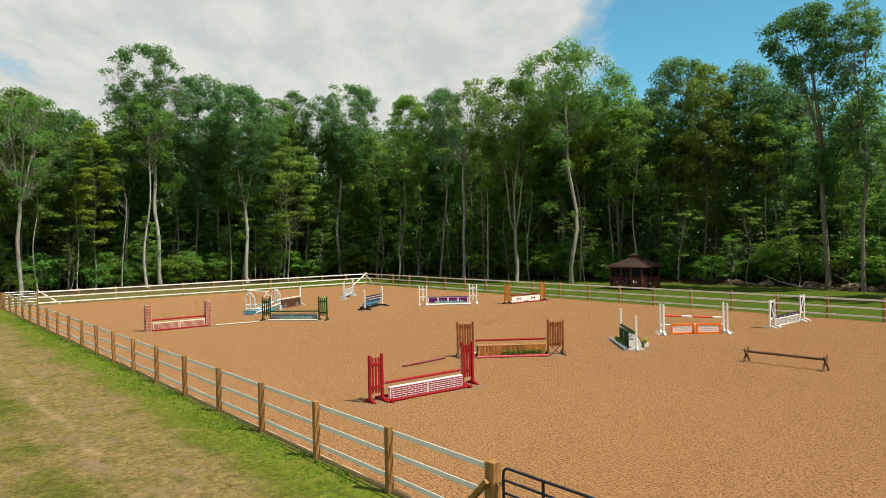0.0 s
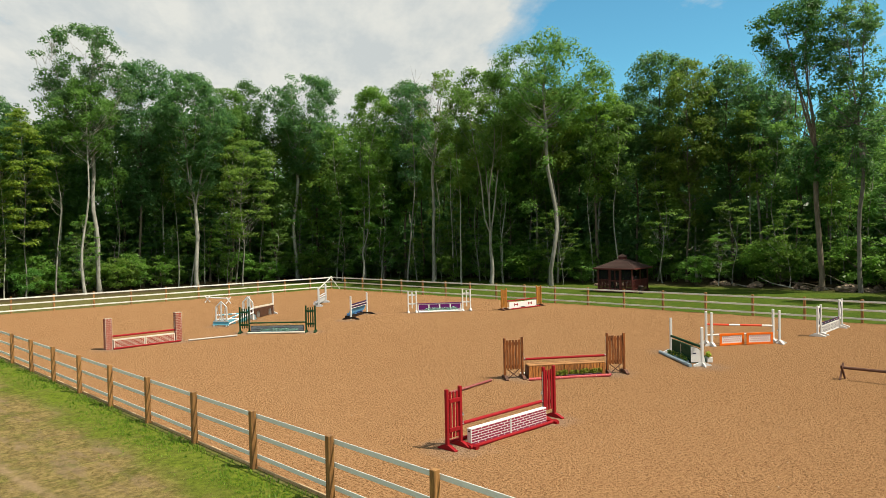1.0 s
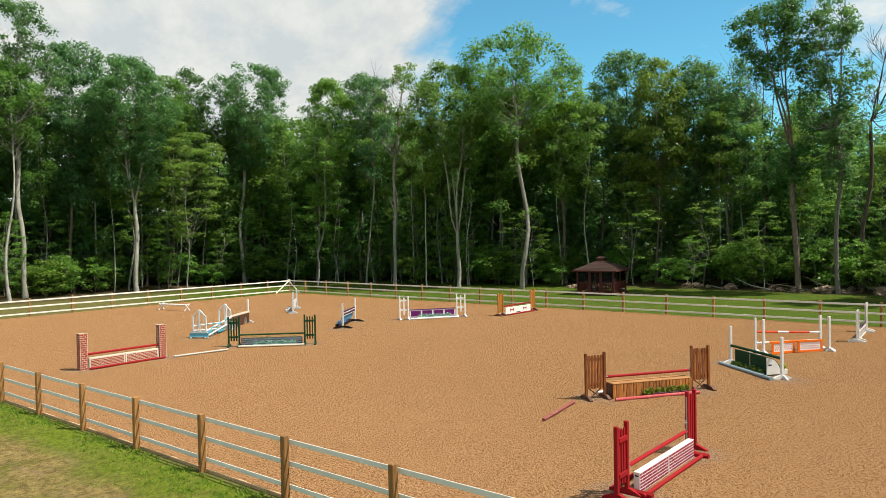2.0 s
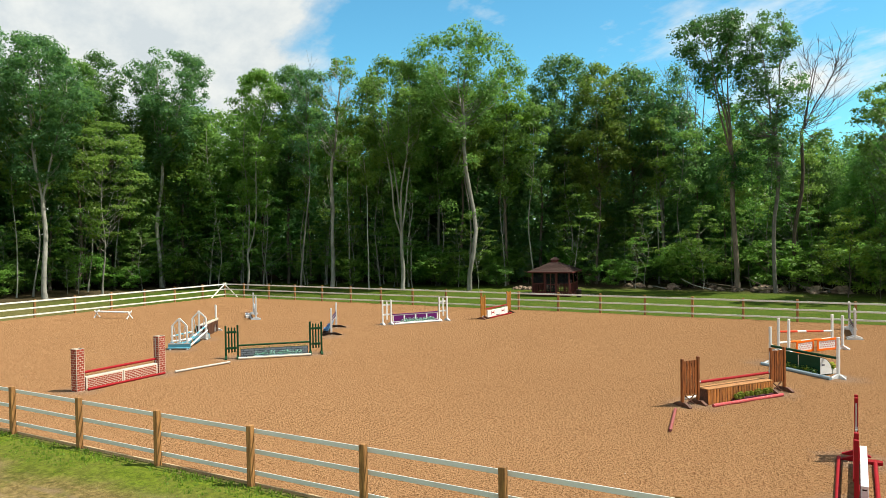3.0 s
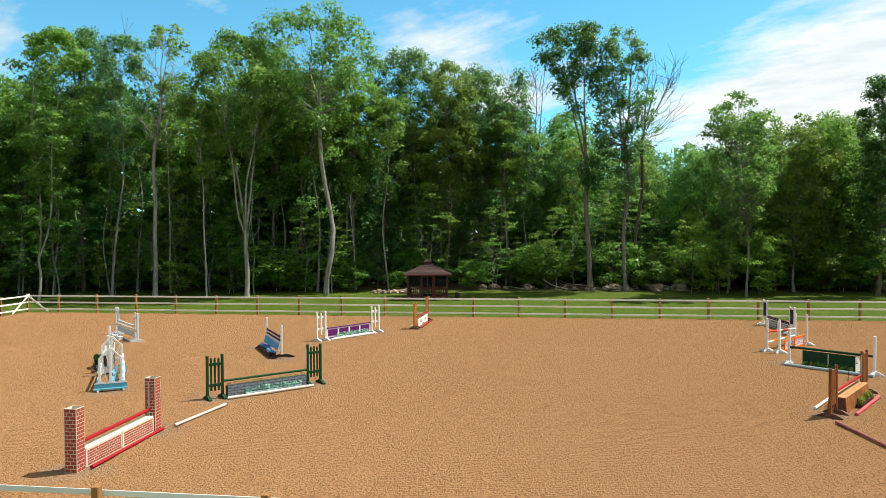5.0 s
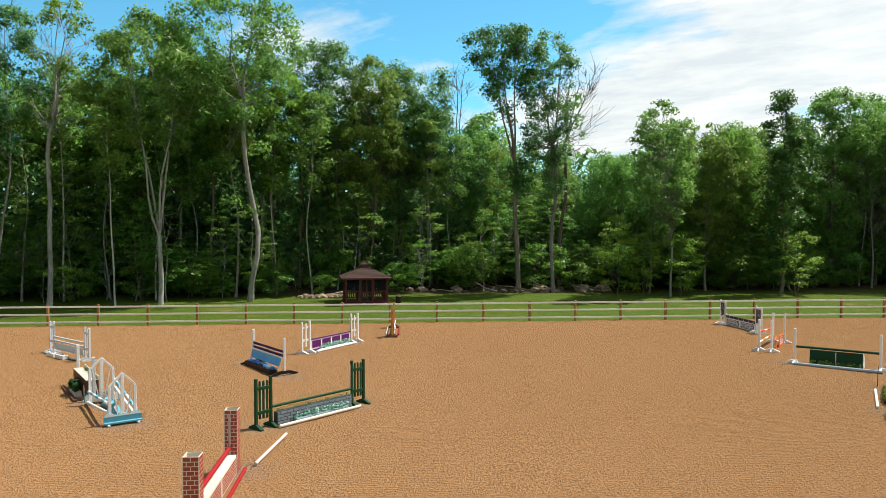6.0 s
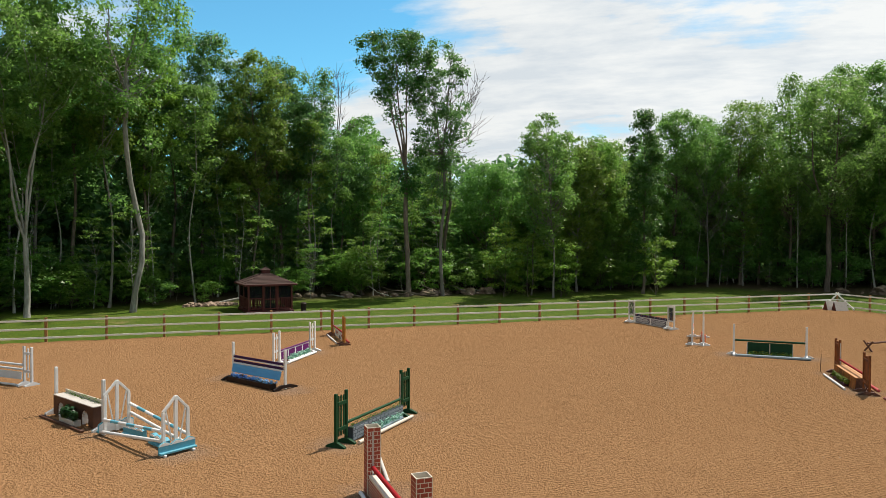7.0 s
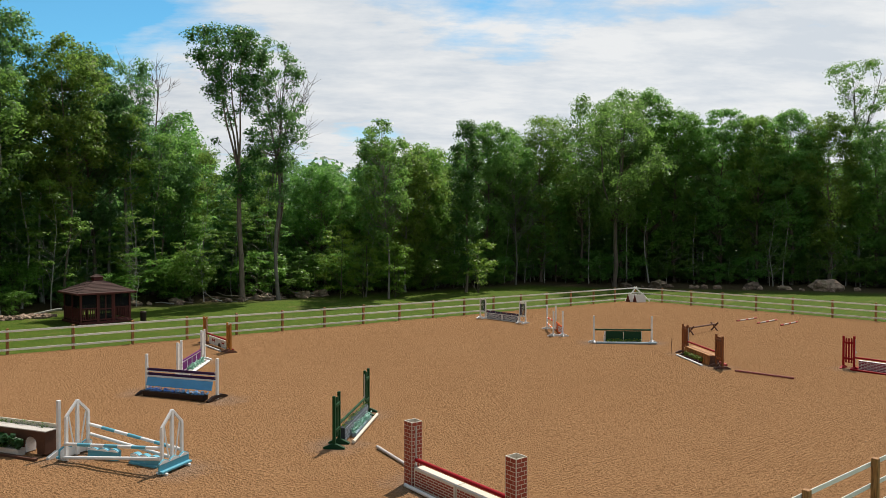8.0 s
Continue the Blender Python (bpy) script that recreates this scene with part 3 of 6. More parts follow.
def tree_kind(label, seed, height, clear, reach, bark_mat, leaf_mat, girth=0.2, shift=(0, 0), fork=0, fork_at=0.5, wig=0.018, clump=0.8, cover=1.25, per=112, size=0.195, flat=0.85, shape=0.5, limbs=0.45, bare=0.0, up=0.3, nest=0.0, low=0):
    """Trunk-and-limb mesh and crown mesh. clear: height of the lowest leaves; bare: share of clumps that are leafless twigs; low: stray clumps below the crown."""
    rng = np.random.default_rng(seed)
    V, F, base = [], [], 0

    def add(points, radii, sides):
        nonlocal base
        v, f = tube(points, radii, sides)
        V.append(v)
        F.append(f + base)
        base += len(v)

    shift = np.array([shift[0], shift[1], 0.0])
    stems = []
    if fork:
        knee = shift * 0.35 * fork_at + np.array([0, 0, height * fork_at])
        main = stem_line(rng, (0, 0, -0.35), knee, 9, wig)
        girths = np.linspace(girth * 1.1, girth * 0.85, len(main))
        girths[0] *= 1.3
        add(main, girths, 9)
        turn0 = rng.uniform(0, 6.3)
        for j in range(fork):
            a = turn0 + j * 6.283 / fork + rng.uniform(-0.4, 0.4)
            out = reach * rng.uniform(0.35, 0.62)
            end = shift + np.array([math.cos(a) * out, math.sin(a) * out, height * rng.uniform(0.84, 0.96)])
            line = stem_line(rng, main[-1] - np.array([0, 0, 0.15]), end, 10, wig, 0.85)
            rad = np.linspace(girth * (0.68 if fork < 3 else 0.52), 0.025, len(line))
            add(line, rad, 7)
            stems.append((line, rad))
    else:
        line = stem_line(rng, (0, 0, -0.35), shift + np.array([0, 0, height * 0.96]), 14, wig)
        rad = girth * (1 - np.linspace(0, 1, len(line)) ** 0.9 * 0.93)
        rad[0] *= 1.35
        add(line, rad, 9 if girth > 0.1 else 5)
        stems.append((line, rad))
    half = (height - clear) / 2
    area = 4 * math.pi * ((reach ** 3.2 + 2 * (reach * half) ** 1.6) / 3) ** 0.625
    count = max(5, int(area * cover / (math.pi * clump ** 2)))
    cent, crad = crown_clumps(rng, clear, height, reach, shift[:2], count, clump, shape)
    if low:
        lc, lr = crown_clumps(rng, clear * 0.45, clear * 1.1, reach * 0.75, shift[:2] * 0.6, low, clump * 0.8, 0.7)
        cent, crad = np.concatenate([cent, lc]), np.concatenate([crad, lr])
    leafy = np.ones(len(cent), bool)
    for j, (p, r) in enumerate(zip(cent, crad)):
        dead = rng.random() < bare
        leafy[j] = not dead
        if not dead and rng.random() > limbs:
            continue
        line, rad = min(stems, key=lambda s: np.hypot(*(s[0][len(s[0]) * 2 // 3][:2] - p[:2])))
        away = np.hypot(*(np.array([np.interp(p[2], line[:, 2], line[:, k]) for k in (0, 1)]) - p[:2]))
        z0 = max(line[0][2] + 0.3, p[2] - away * rng.uniform(0.5, 1.3) - 0.3)
        q = np.array([np.interp(z0, line[:, 2], line[:, k]) for k in (0, 1)] + [min(z0, line[-1][2])])
        r0 = min(0.085, max(0.018, 0.42 * np.interp(z0, line[:, 2], rad)))
        t = np.linspace(0, 1, 5)[:, None]
        limb = q + (p - q) * t + np.array([0, 0, -0.12 * away]) * np.sin(np.pi * t) + rng.normal(0, 0.045 * away + 0.02, (5, 3)) * np.sin(np.pi * t)
        add(limb, np.linspace(r0, 0.014, 5), 4 if r0 > 0.05 else 3)
        if dead:
            for _ in range(4):
                w = rng.normal(0, 1, 3) * np.array([0.8, 0.8, 0.4]) + (p - q) / (np.linalg.norm(p - q) + 0.1) + np.array([0, 0, 0.5])
                w /= np.linalg.norm(w)
                s = limb[rng.integers(2, 5)]
                k = np.linspace(0, 1, 3)[:, None]
                add(s + w * r * rng.uniform(1.0, 2.0) * k + rng.normal(0, 0.06, (3, 3)) * k, np.linspace(0.024, 0.007, 3), 3)
    trunk = raw_mesh("trunk", np.concatenate(V), np.concatenate(F), bark_mat)
    trunk.polygons.foreach_set("use_smooth", np.ones(len(trunk.polygons), bool))
    crown = None
    if leafy.any() and leaf_mat:
        cent, crad = cent[leafy], crad[leafy]
        if nest:
            c0 = np.array([np.interp(nest, main[:, 2] if fork else line[:, 2], (main if fork else line)[:, k]) for k in (0, 1)] + [nest])
            cent = np.concatenate([cent, c0 + rng.normal(0, 0.75, (8, 3))])
            crad = np.concatenate([crad, rng.uniform(0.6, 1.0, 8)])
        v, f = leaf_cloud(rng, cent, crad, per, size, flat, up=up)
        crown = raw_mesh("crown", v, f, leaf_mat)
    return (label, trunk, crown)


def plant(kind, x, y, size=1.0, turn=0.0, wide=1.0, group="trees of the wood", name="tree"):
    label, trunk, crown = kind
    t = thing(name, pose(x, y, ground_height(x, y), 0, 0, turn) @ Matrix.Diagonal((size * wide, size * wide, size, 1)), label, "tree" if name == "tree" else "shrub", group)
    part("trunk", trunk, None, t)
    if crown:
        part("crown", crown, None, t)
    return t


KEY_SPOTS = []


def lone(label, x, y, height, clear, reach, bark_mat, leaf_mat, **kw):
    """A tree of its own growth at the edge of the wood."""
    KEY_SPOTS.append((x, y))
    plant(tree_kind(label, 300 + len(KEY_SPOTS), height, clear, reach, bark_mat, leaf_mat, **kw), x, y)


TALL_LABEL = "tall forest tree with a bare trunk and high green crown"
DENSE_LABEL = "dense forest tree with a domed dark green crown"
OLIVE_LABEL = "tall tree with an olive green crown and thin trunk"
FORK_LABEL = "tall tree with a pale trunk forking into stems"
SPARSE_LABEL = "thinly leaved tree with pale bare limbs"
YOUNG_LABEL = "slender young tree with layered light green leaves"
DEAD_LABEL = "dead leafless tree with bare grey branches"
LEAFY_LABEL = "leafy forest tree, green nearly to the ground"

# the northern wood, from west to east
lone(SPARSE_LABEL, 12.9, 83.8, 20.8, 10.0, 3.5, BARK_PALE, LEAF_MID, girth=0.20, shift=(0.9, -0.4), fork=3, fork_at=0.46, bare=0.75, cover=0.7, limbs=0.9)
lone(DENSE_LABEL, 13.9, 89.0, 22.2, 6.0, 3.8, BARK_DARK, LEAF_MID, shape=0.6)
lone(LEAFY_LABEL, 18.5, 90.1, 20.4, 6.0, 3.5, BARK_DARK, LEAF_DEEP)
lone(SPARSE_LABEL, 27.8, 87.0, 28.6, 14.8, 4.9, BARK_PALE, LEAF_DEEP, girth=0.22, shift=(-1.2, 1.0), fork=3, fork_at=0.5, bare=0.42, cover=1.3, limbs=0.6, shape=0.66)
lone(TALL_LABEL, 25.7, 84.9, 22.7, 14.0, 2.8, BARK_PALE, LEAF_MID, girth=0.16, shift=(0.7, 0.2), bare=0.3)
lone(YOUNG_LABEL, 20.3, 85.5, 19.0, 4.8, 2.6, BARK_PALE, LEAF_LIME, girth=0.08, shift=(0.1, 0.2), clump=0.75, flat=0.32, cover=0.75, per=70, size=0.20, shape=0.35, up=0.9)
lone(DENSE_LABEL, 33.4, 89.4, 26.4, 9.5, 3.3, BARK_DARK, LEAF_DEEP, shift=(0.6, 0), shape=0.65)
lone(FORK_LABEL, 37.3, 83.8, 24.6, 10.8, 4.3, BARK_PALE, LEAF_DEEP, girth=0.22, shift=(0.1, 0.3), fork=3, fork_at=0.38, shape=0.68, cover=1.3)
lone(DENSE_LABEL, 44.2, 89.6, 24.6, 10.0, 3.5, BARK_DARK, LEAF_MID, shift=(0.5, 0), shape=0.6)
lone(YOUNG_LABEL, 42.0, 82.1, 17.3, 5.2, 3.9, BARK_PALE, LEAF_LIGHT, girth=0.10, shift=(0.5, -0.6), clump=0.85, flat=0.32, cover=0.7, per=75, size=0.20, shape=0.45, up=0.9)
lone(DENSE_LABEL, 47.3, 90.2, 25.6, 8.0, 3.4, BARK_DARK, LEAF_DEEP)
lone(TALL_LABEL, 51.3, 85.0, 26.3, 13.0, 4.3, BARK_PALE, LEAF_DEEP, girth=0.20, shift=(1.1, -1.3), fork=2, fork_at=0.55, shape=0.66, cover=1.2)
lone(TALL_LABEL, 52.9, 86.5, 21.0, 12.0, 2.4, BARK_PALE, LEAF_MID, girth=0.11, fork=2, fork_at=0.6)
lone(OLIVE_LABEL, 53.6, 74.3, 23.3, 9.0, 2.9, BARK_PALE, LEAF_OLIVE, girth=0.12, shift=(0.9, -1.1), fork=2, fork_at=0.16, shape=0.6, cover=1.05, flat=0.6, low=16)
lone(DENSE_LABEL, 61.8, 75.8, 25.6, 9.0, 3.3, BARK_DARK, LEAF_DEEP)
lone(SPARSE_LABEL, 56.4, 69.4, 23.9, 11.5, 2.3, BARK_PALE, LEAF_DEEP, girth=0.12, shift=(0.8, -0.7), bare=0.40, cover=1.05)
lone(SPARSE_LABEL, 57.2, 65.8, 24.6, 13.0, 2.5, BARK_PALE, LEAF_OLIVE, girth=0.18, shift=(0.9, -0.8), wig=0.018, bare=0.62, cover=0.9, fork=2, fork_at=0.55)
lone(TALL_LABEL, 56.5, 60.5, 18.1, 10.5, 2.1, BARK_PALE, LEAF_OLIVE, girth=0.09, wig=0.02, shift=(0.1, 0.5), cover=0.7)
# the eastern wood, from north to south
lone(FORK_LABEL, 58.2, 57.6, 23.1, 12.6, 4.7, BARK_PALE, LEAF_MID, girth=0.20, shift=(0, 0.8), fork=4, fork_at=0.24, shape=0.62, cover=1.2)
lone("tall tree with a crooked pale trunk and clumped crown", 59.8, 50.9, 26.0, 14.8, 4.8, BARK_PALE, LEAF_MID, girth=0.20, shift=(0.3, 1.2), wig=0.034, fork=2, fork_at=0.62, clump=0.95, cover=1.05, shape=0.62, low=8)
lone(TALL_LABEL, 63.6, 52.9, 21.0, 11.5, 2.4, BARK_GREY, LEAF_OLIVE, girth=0.12)
lone(OLIVE_LABEL, 67.2, 50.2, 23.2, 9.5, 2.8, BARK_DARK, LEAF_LIME, cover=1.05)
lone(TALL_LABEL, 67.2, 58.8, 24.4, 9.0, 3.2, BARK_GREY, LEAF_MID)
lone(DENSE_LABEL, 72.4, 45.6, 24.6, 8.0, 4.2, BARK_DARK, LEAF_DEEP, shape=0.62)
lone(OLIVE_LABEL, 69.9, 41.3, 22.8, 6.0, 3.0, BARK_DARK, LEAF_OLIVE, shift=(0.5, -0.2), girth=0.13, shape=0.6)
lone(DENSE_LABEL, 73.5, 38.2, 23.0, 6.5, 3.0, BARK_DARK, LEAF_DEEP)
lone(TALL_LABEL, 74.0, 35.0, 22.6, 9.0, 2.6, BARK_GREY, LEAF_DEEP, bare=0.3)
lone(DEAD_LABEL, 76.0, 32.4, 24.0, 14.0, 2.8, BARK_DARK, None, bare=1.0, cover=0.55, girth=0.14, fork=3, fork_at=0.5)
lone("tall oak with dark clumps of leaves at its top", 66.2, 27.2, 24.7, 16.6, 3.3, BARK_DARK, LEAF_DARK, girth=0.22, shift=(-0.4, 1.6), wig=0.012, fork=4, fork_at=0.48, clump=0.85, cover=1.0, per=125, shape=0.7, limbs=0.8, nest=10.8, low=16)
lone("tall narrow tree with rising limbs and thin leaves", 65.4, 24.0, 24.4, 8.6, 2.7, BARK_GREY, LEAF_DEEP, girth=0.16, shift=(0.2, 0.5), fork=2, fork_at=0.55, clump=0.65, cover=0.95, per=75, limbs=0.8, bare=0.12)
lone(DEAD_LABEL, 68.6, 22.7, 22.9, 13.0, 3.4, BARK_DARK, None, bare=1.0, cover=0.6, girth=0.16, shift=(1.5, -2.3), fork=3, fork_at=0.62)
lone(OLIVE_LABEL, 60.9, 14.6, 17.3, 5.6, 3.2, BARK_GREY, LEAF_MID, girth=0.11, shift=(0.4, 0.6), clump=0.55, cover=0.8, per=46, flat=0.8, bare=0.15, limbs=0.7)
lone(OLIVE_LABEL, 63.8, 15.5, 15.8, 6.0, 2.6, BARK_GREY, LEAF_MID, girth=0.09, shift=(-0.5, -1.6), cover=1.05)
lone(LEAFY_LABEL, 73.1, 15.6, 13.6, 1.5, 4.4, BARK_DARK, LEAF_MID)
lone(LEAFY_LABEL, 65.8, 9.2, 16.2, 2.5, 3.0, BARK_GREY, LEAF_OLIVE, girth=0.13)
lone(LEAFY_LABEL, 67.6, 5.6, 16.4, 2.5, 2.8, BARK_GREY, LEAF_LIGHT, girth=0.13)
lone(LEAFY_LABEL, 70.4, 2.7, 16.2, 1.8, 3.9, BARK_DARK, LEAF_OLIVE)
lone("narrow tree clad in dark ivy to the ground", 62.3, 3.7, 18.8, 2.5, 1.7, BARK_DARK, LEAF_DARK, girth=0.16, clump=0.7, shape=0.6)
lone(DENSE_LABEL, 69.0, -5.4, 20.0, 3.5, 3.8, BARK_DARK, LEAF_MID)
lone(DENSE_LABEL, 70.2, -10.7, 20.0, 3.5, 3.7, BARK_DARK, LEAF_MID, bare=0.2)
lone(SPARSE_LABEL, 67.2, -8.4, 14.3, 6.5, 3.6, BARK_GREY, None, girth=0.11, bare=1.0, cover=0.5, fork=0)
lone(DENSE_LABEL, 68.7, -14.4, 21.7, 3.0, 4.3, BARK_DARK, LEAF_LIGHT, clump=1.0)
# the southern wood
lone(DENSE_LABEL, 65.8, -19.1, 24.4, 4.0, 5.0, BARK_DARK, LEAF_MID, clump=1.1)
lone("broad tree with a dark leaning trunk and heavy crown", 58.4, -16.5, 22.6, 8.0, 5.4, BARK_DARK, LEAF_MID, girth=0.25, shift=(0, -0.5), fork=3, fork_at=0.35, clump=1.05, shape=0.62)
lone(DENSE_LABEL, 63.1, -23.5, 25.2, 4.0, 4.4, BARK_DARK, LEAF_MID, clump=1.0)
lone(DENSE_LABEL, 60.5, -26.0, 25.0, 4.0, 4.0, BARK_DARK, LEAF_LIGHT)
lone(DENSE_LABEL, 57.5, -27.6, 22.6, 3.5, 4.0, BARK_DARK, LEAF_MID)
lone(LEAFY_LABEL, 52.6, -30.0, 22.2, 3.0, 4.0, BARK_DARK, LEAF_MID, flat=0.65)
lone(LEAFY_LABEL, 48.8, -31.9, 21.0, 3.0, 3.9, BARK_DARK, LEAF_OLIVE, flat=0.65)
lone(LEAFY_LABEL, 45.4, -33.6, 21.3, 3.0, 3.9, BARK_DARK, LEAF_MID)
lone(LEAFY_LABEL, 41.9, -35.4, 20.5, 3.0, 3.8, BARK_DARK, LEAF_OLIVE)
lone(SPARSE_LABEL, 40.9, -41.4, 27.7, 19.0, 3.8, BARK_GREY, LEAF_MID, bare=0.25, clump=0.75, cover=0.75, per=60, limbs=0.8, fork=3, fork_at=0.6)
lone(LEAFY_LABEL, 37.4, -37.4, 19.4, 3.0, 3.8, BARK_DARK, LEAF_MID)

# kinds that repeat through the wood
TALL = [tree_kind(TALL_LABEL, 11 + i, 21, 10.5, 3.3, BARK_PALE if i % 2 else BARK_DARK, (LEAF_MID, LEAF_DEEP, LEAF_OLIVE, LEAF_DEEP)[i], girth=0.17, wig=0.016, clump=0.95, per=70, size=0.26, limbs=0.25) for i in range(4)]
FULL = [tree_kind(LEAFY_LABEL, 31 + i, 20, 3.0, 3.4, BARK_DARK, (LEAF_MID, LEAF_DEEP, LEAF_MID, LEAF_OLIVE)[i], girth=0.18, clump=1.0, per=66, size=0.27, limbs=0.15) for i in range(4)]
SLIM = [tree_kind("tall slim tree with a thin pale trunk", 191 + i, 19, 9.0, 1.9, BARK_PALE, (LEAF_MID, LEAF_OLIVE, LEAF_MID)[i], girth=0.095, wig=0.02, clump=0.75, cover=0.75, per=62, size=0.21, flat=0.6, limbs=0.35, low=2) for i in range(3)]
YOUNG = [tree_kind(YOUNG_LABEL, 71 + i, 12, 1.8, 2.3, BARK_PALE, (LEAF_MID, LEAF_LIGHT, LEAF_MID, LEAF_LIGHT)[i], girth=0.06, wig=0.025, clump=0.55, cover=0.50, per=44, size=0.15, flat=0.36, shape=0.4, limbs=0.3, up=0.8) for i in range(4)]
BUSH = [tree_kind("leafy green shrub at the edge of the wood", 91 + i, 3.2, 0.3, 1.6, BARK_DARK, (LEAF_LIGHT, LEAF_LIGHT, LEAF_MID)[i], girth=0.035, clump=0.42, cover=0.72, per=56, size=0.135, flat=0.6, limbs=0.15, up=0.8) for i in range(3)]
# trees deep in the wood that cannot be told apart
BACK = [tree_kind("dark forest tree deep in the wood", 171 + i, 22, 3.0, 4.2, BARK_DARK, LEAF_DEEP if i else LEAF_MID, girth=0.2, clump=1.5, per=40, size=0.37, limbs=0.1) for i in range(3)]

# the edge of the wood, as a line in plan, with the height of its trees
EDGE = [(4, 87, 22), (13, 86, 22), (45, 87, 23), (55, 80, 23), (60, 71, 23), (62, 50, 23), (69, 42, 21), (70.5, 31, 20), (70, 19, 14.5), (67, 10, 14.5), (67, 0, 16), (68, -10, 19), (60, -23, 22), (40, -33, 19), (24, -40, 18.5)]


def edge_point(s):
    k = min(int(s), len(EDGE) - 2)
    a, b = Vector(EDGE[k]), Vector(EDGE[k + 1])
    p = a.lerp(b, s - k)

    def across(i):
        i = max(0, min(i, len(EDGE) - 2))
        d = Vector(EDGE[i + 1][:2]) - Vector(EDGE[i][:2])
        return Vector((-d.y, d.x)).normalized()
    u = s - k
    # the way into the wood turns smoothly from stretch to stretch
    near = across(k) * (1 - abs(u - 0.5)) + across(k - 1 if u < 0.5 else k + 1) * abs(u - 0.5)
    return p, near.normalized()


def mesh_points(mesh):
    co = np.empty(len(mesh.vertices) * 3, np.float32)
    mesh.vertices.foreach_get("co", co)
    ix = np.empty(len(mesh.loops), np.int32)
    mesh.loops.foreach_get("vertex_index", ix)
    return co.reshape(-1, 3), ix.reshape(len(mesh.polygons), -1)


def mass(name, label, category, places, which, material):
    """Many plants of the deep wood in one mesh. places: kind, x, y, size, turn, width."""
    V, F, base = [], [], 0
    for kind, x, y, size, turn_by, wide in places:
        co, f = mesh_points(kind[which])
        c, s = math.cos(radians(turn_by)) * size * wide, math.sin(radians(turn_by)) * size * wide
        V.append(np.stack([x + co[:, 0] * c - co[:, 1] * s, y + co[:, 0] * s + co[:, 1] * c, ground_height(x, y) + co[:, 2] * size], 1))
        F.append(f + base)
        base += len(co)
    tagged(new(name, raw_mesh(name, np.concatenate(V), np.concatenate(F), material)), label, category, kind="stuff")


def fill_wood():
    rng = random.Random(5)
    deep, saplings = [], []
    lengths = [(Vector(EDGE[i][:2]) - Vector(EDGE[i + 1][:2])).length for i in range(len(EDGE) - 1)]
    tall_of = {id(k): h for ks, h in ((TALL, 21), (FULL, 20), (BACK, 22), (SLIM, 19)) for k in ks}
    for depth, gap, kinds, share in ((1.4, 3.8, SLIM, 0.86), (4.8, 5.0, TALL + TALL + FULL, 0.90), (7.8, 5.8, FULL + TALL, 0.97), (12.0, 5.2, BACK, 1.0), (18.0, 4.8, BACK, 1.03)):
        for i, length in enumerate(lengths):
            n = max(1, round(length / gap))
            for j in range(n):
                p, side = edge_point(i + (j + rng.uniform(0.1, 0.9)) / n)
                q = Vector((p.x, p.y)) + side * (depth + rng.uniform(-1.6, 1.6))
                # to the south the wood is dark and leafy down to the ground
                kind = rng.choice((FULL[0], FULL[2], FULL[3]) if i > 8 and kinds is not BACK and kinds is not SLIM else kinds)
                if any((q.x - a) ** 2 + (q.y - b) ** 2 < 3.5 for a, b in KEY_SPOTS):
                    continue
                tall = p.z * rng.uniform(0.86, 1.04) * share / tall_of[id(kind)]
                if kinds is BACK:
                    deep.append((kind, q.x, q.y, tall, rng.uniform(0, 360), rng.uniform(0.85, 1.15)))
                    continue
                plant(kind, q.x, q.y, tall, rng.uniform(0, 360), rng.uniform(0.85, 1.15))
    for depth, gap in ((0.6, 1.7), (3.6, 1.6), (7.5, 3.6)):
        for i, length in enumerate(lengths):
            n = max(1, round(length / gap))
            for j in range(n):
                p, side = edge_point(i + (j + rng.random()) / n)
                q = Vector((p.x, p.y)) + side * (depth + rng.uniform(-1.6, 2.2))
                if depth > 7:
                    saplings.append((rng.choice(YOUNG), q.x, q.y, 0.3 + 0.7 * rng.random() ** 1.6, rng.uniform(0, 360), rng.uniform(0.9, 1.4)))
                elif rng.random() < 0.5:
                    plant(YOUNG[0] if i > 10 else rng.choice(YOUNG), q.x, q.y, 0.28 + 0.8 * rng.random() ** 1.6, rng.uniform(0, 360), rng.uniform(0.9, 1.4))
                else:
                    plant(BUSH[2] if i > 10 else rng.choice(BUSH), q.x, q.y, rng.uniform(0.5, 1.4), rng.uniform(0, 360), rng.uniform(0.9, 1.5), "shrubs of the wood", "shrub")
    mass("far_trunks", "dark trunks of trees deep in the wood", "tree trunks", deep, 1, BARK_DARK)
    mass("far_crowns", "dark green crowns of trees deep in the wood", "tree crowns", deep, 2, LEAF_DEEP)
    mass("sapling_stems", "thin pale stems of saplings deep in the wood", "saplings", saplings, 1, BARK_PALE)
    mass("sapling_leaves", "light green leaves of saplings deep in the wood", "saplings", saplings, 2, LEAF_MID)


fill_wood()

# sunlit shrubs and saplings before the low stretch of the eastern wood
rs = random.Random(21)
for i in range(30):
    y = rs.uniform(2, 40)
    x = 68.2 - 0.6 * (abs(y - 22) > 12) + rs.uniform(-1.4, 1.4)
    if rs.random() < 0.45:
        plant(rs.choice(YOUNG[1:]), x, y, rs.uniform(0.35, 0.7), rs.uniform(0, 360), rs.uniform(1.1, 1.5))
    else:
        plant(rs.choice(BUSH[:2]), x, y, rs.uniform(0.9, 1.6), rs.uniform(0, 360), rs.uniform(1.0, 1.5), "shrubs of the wood", "shrub")


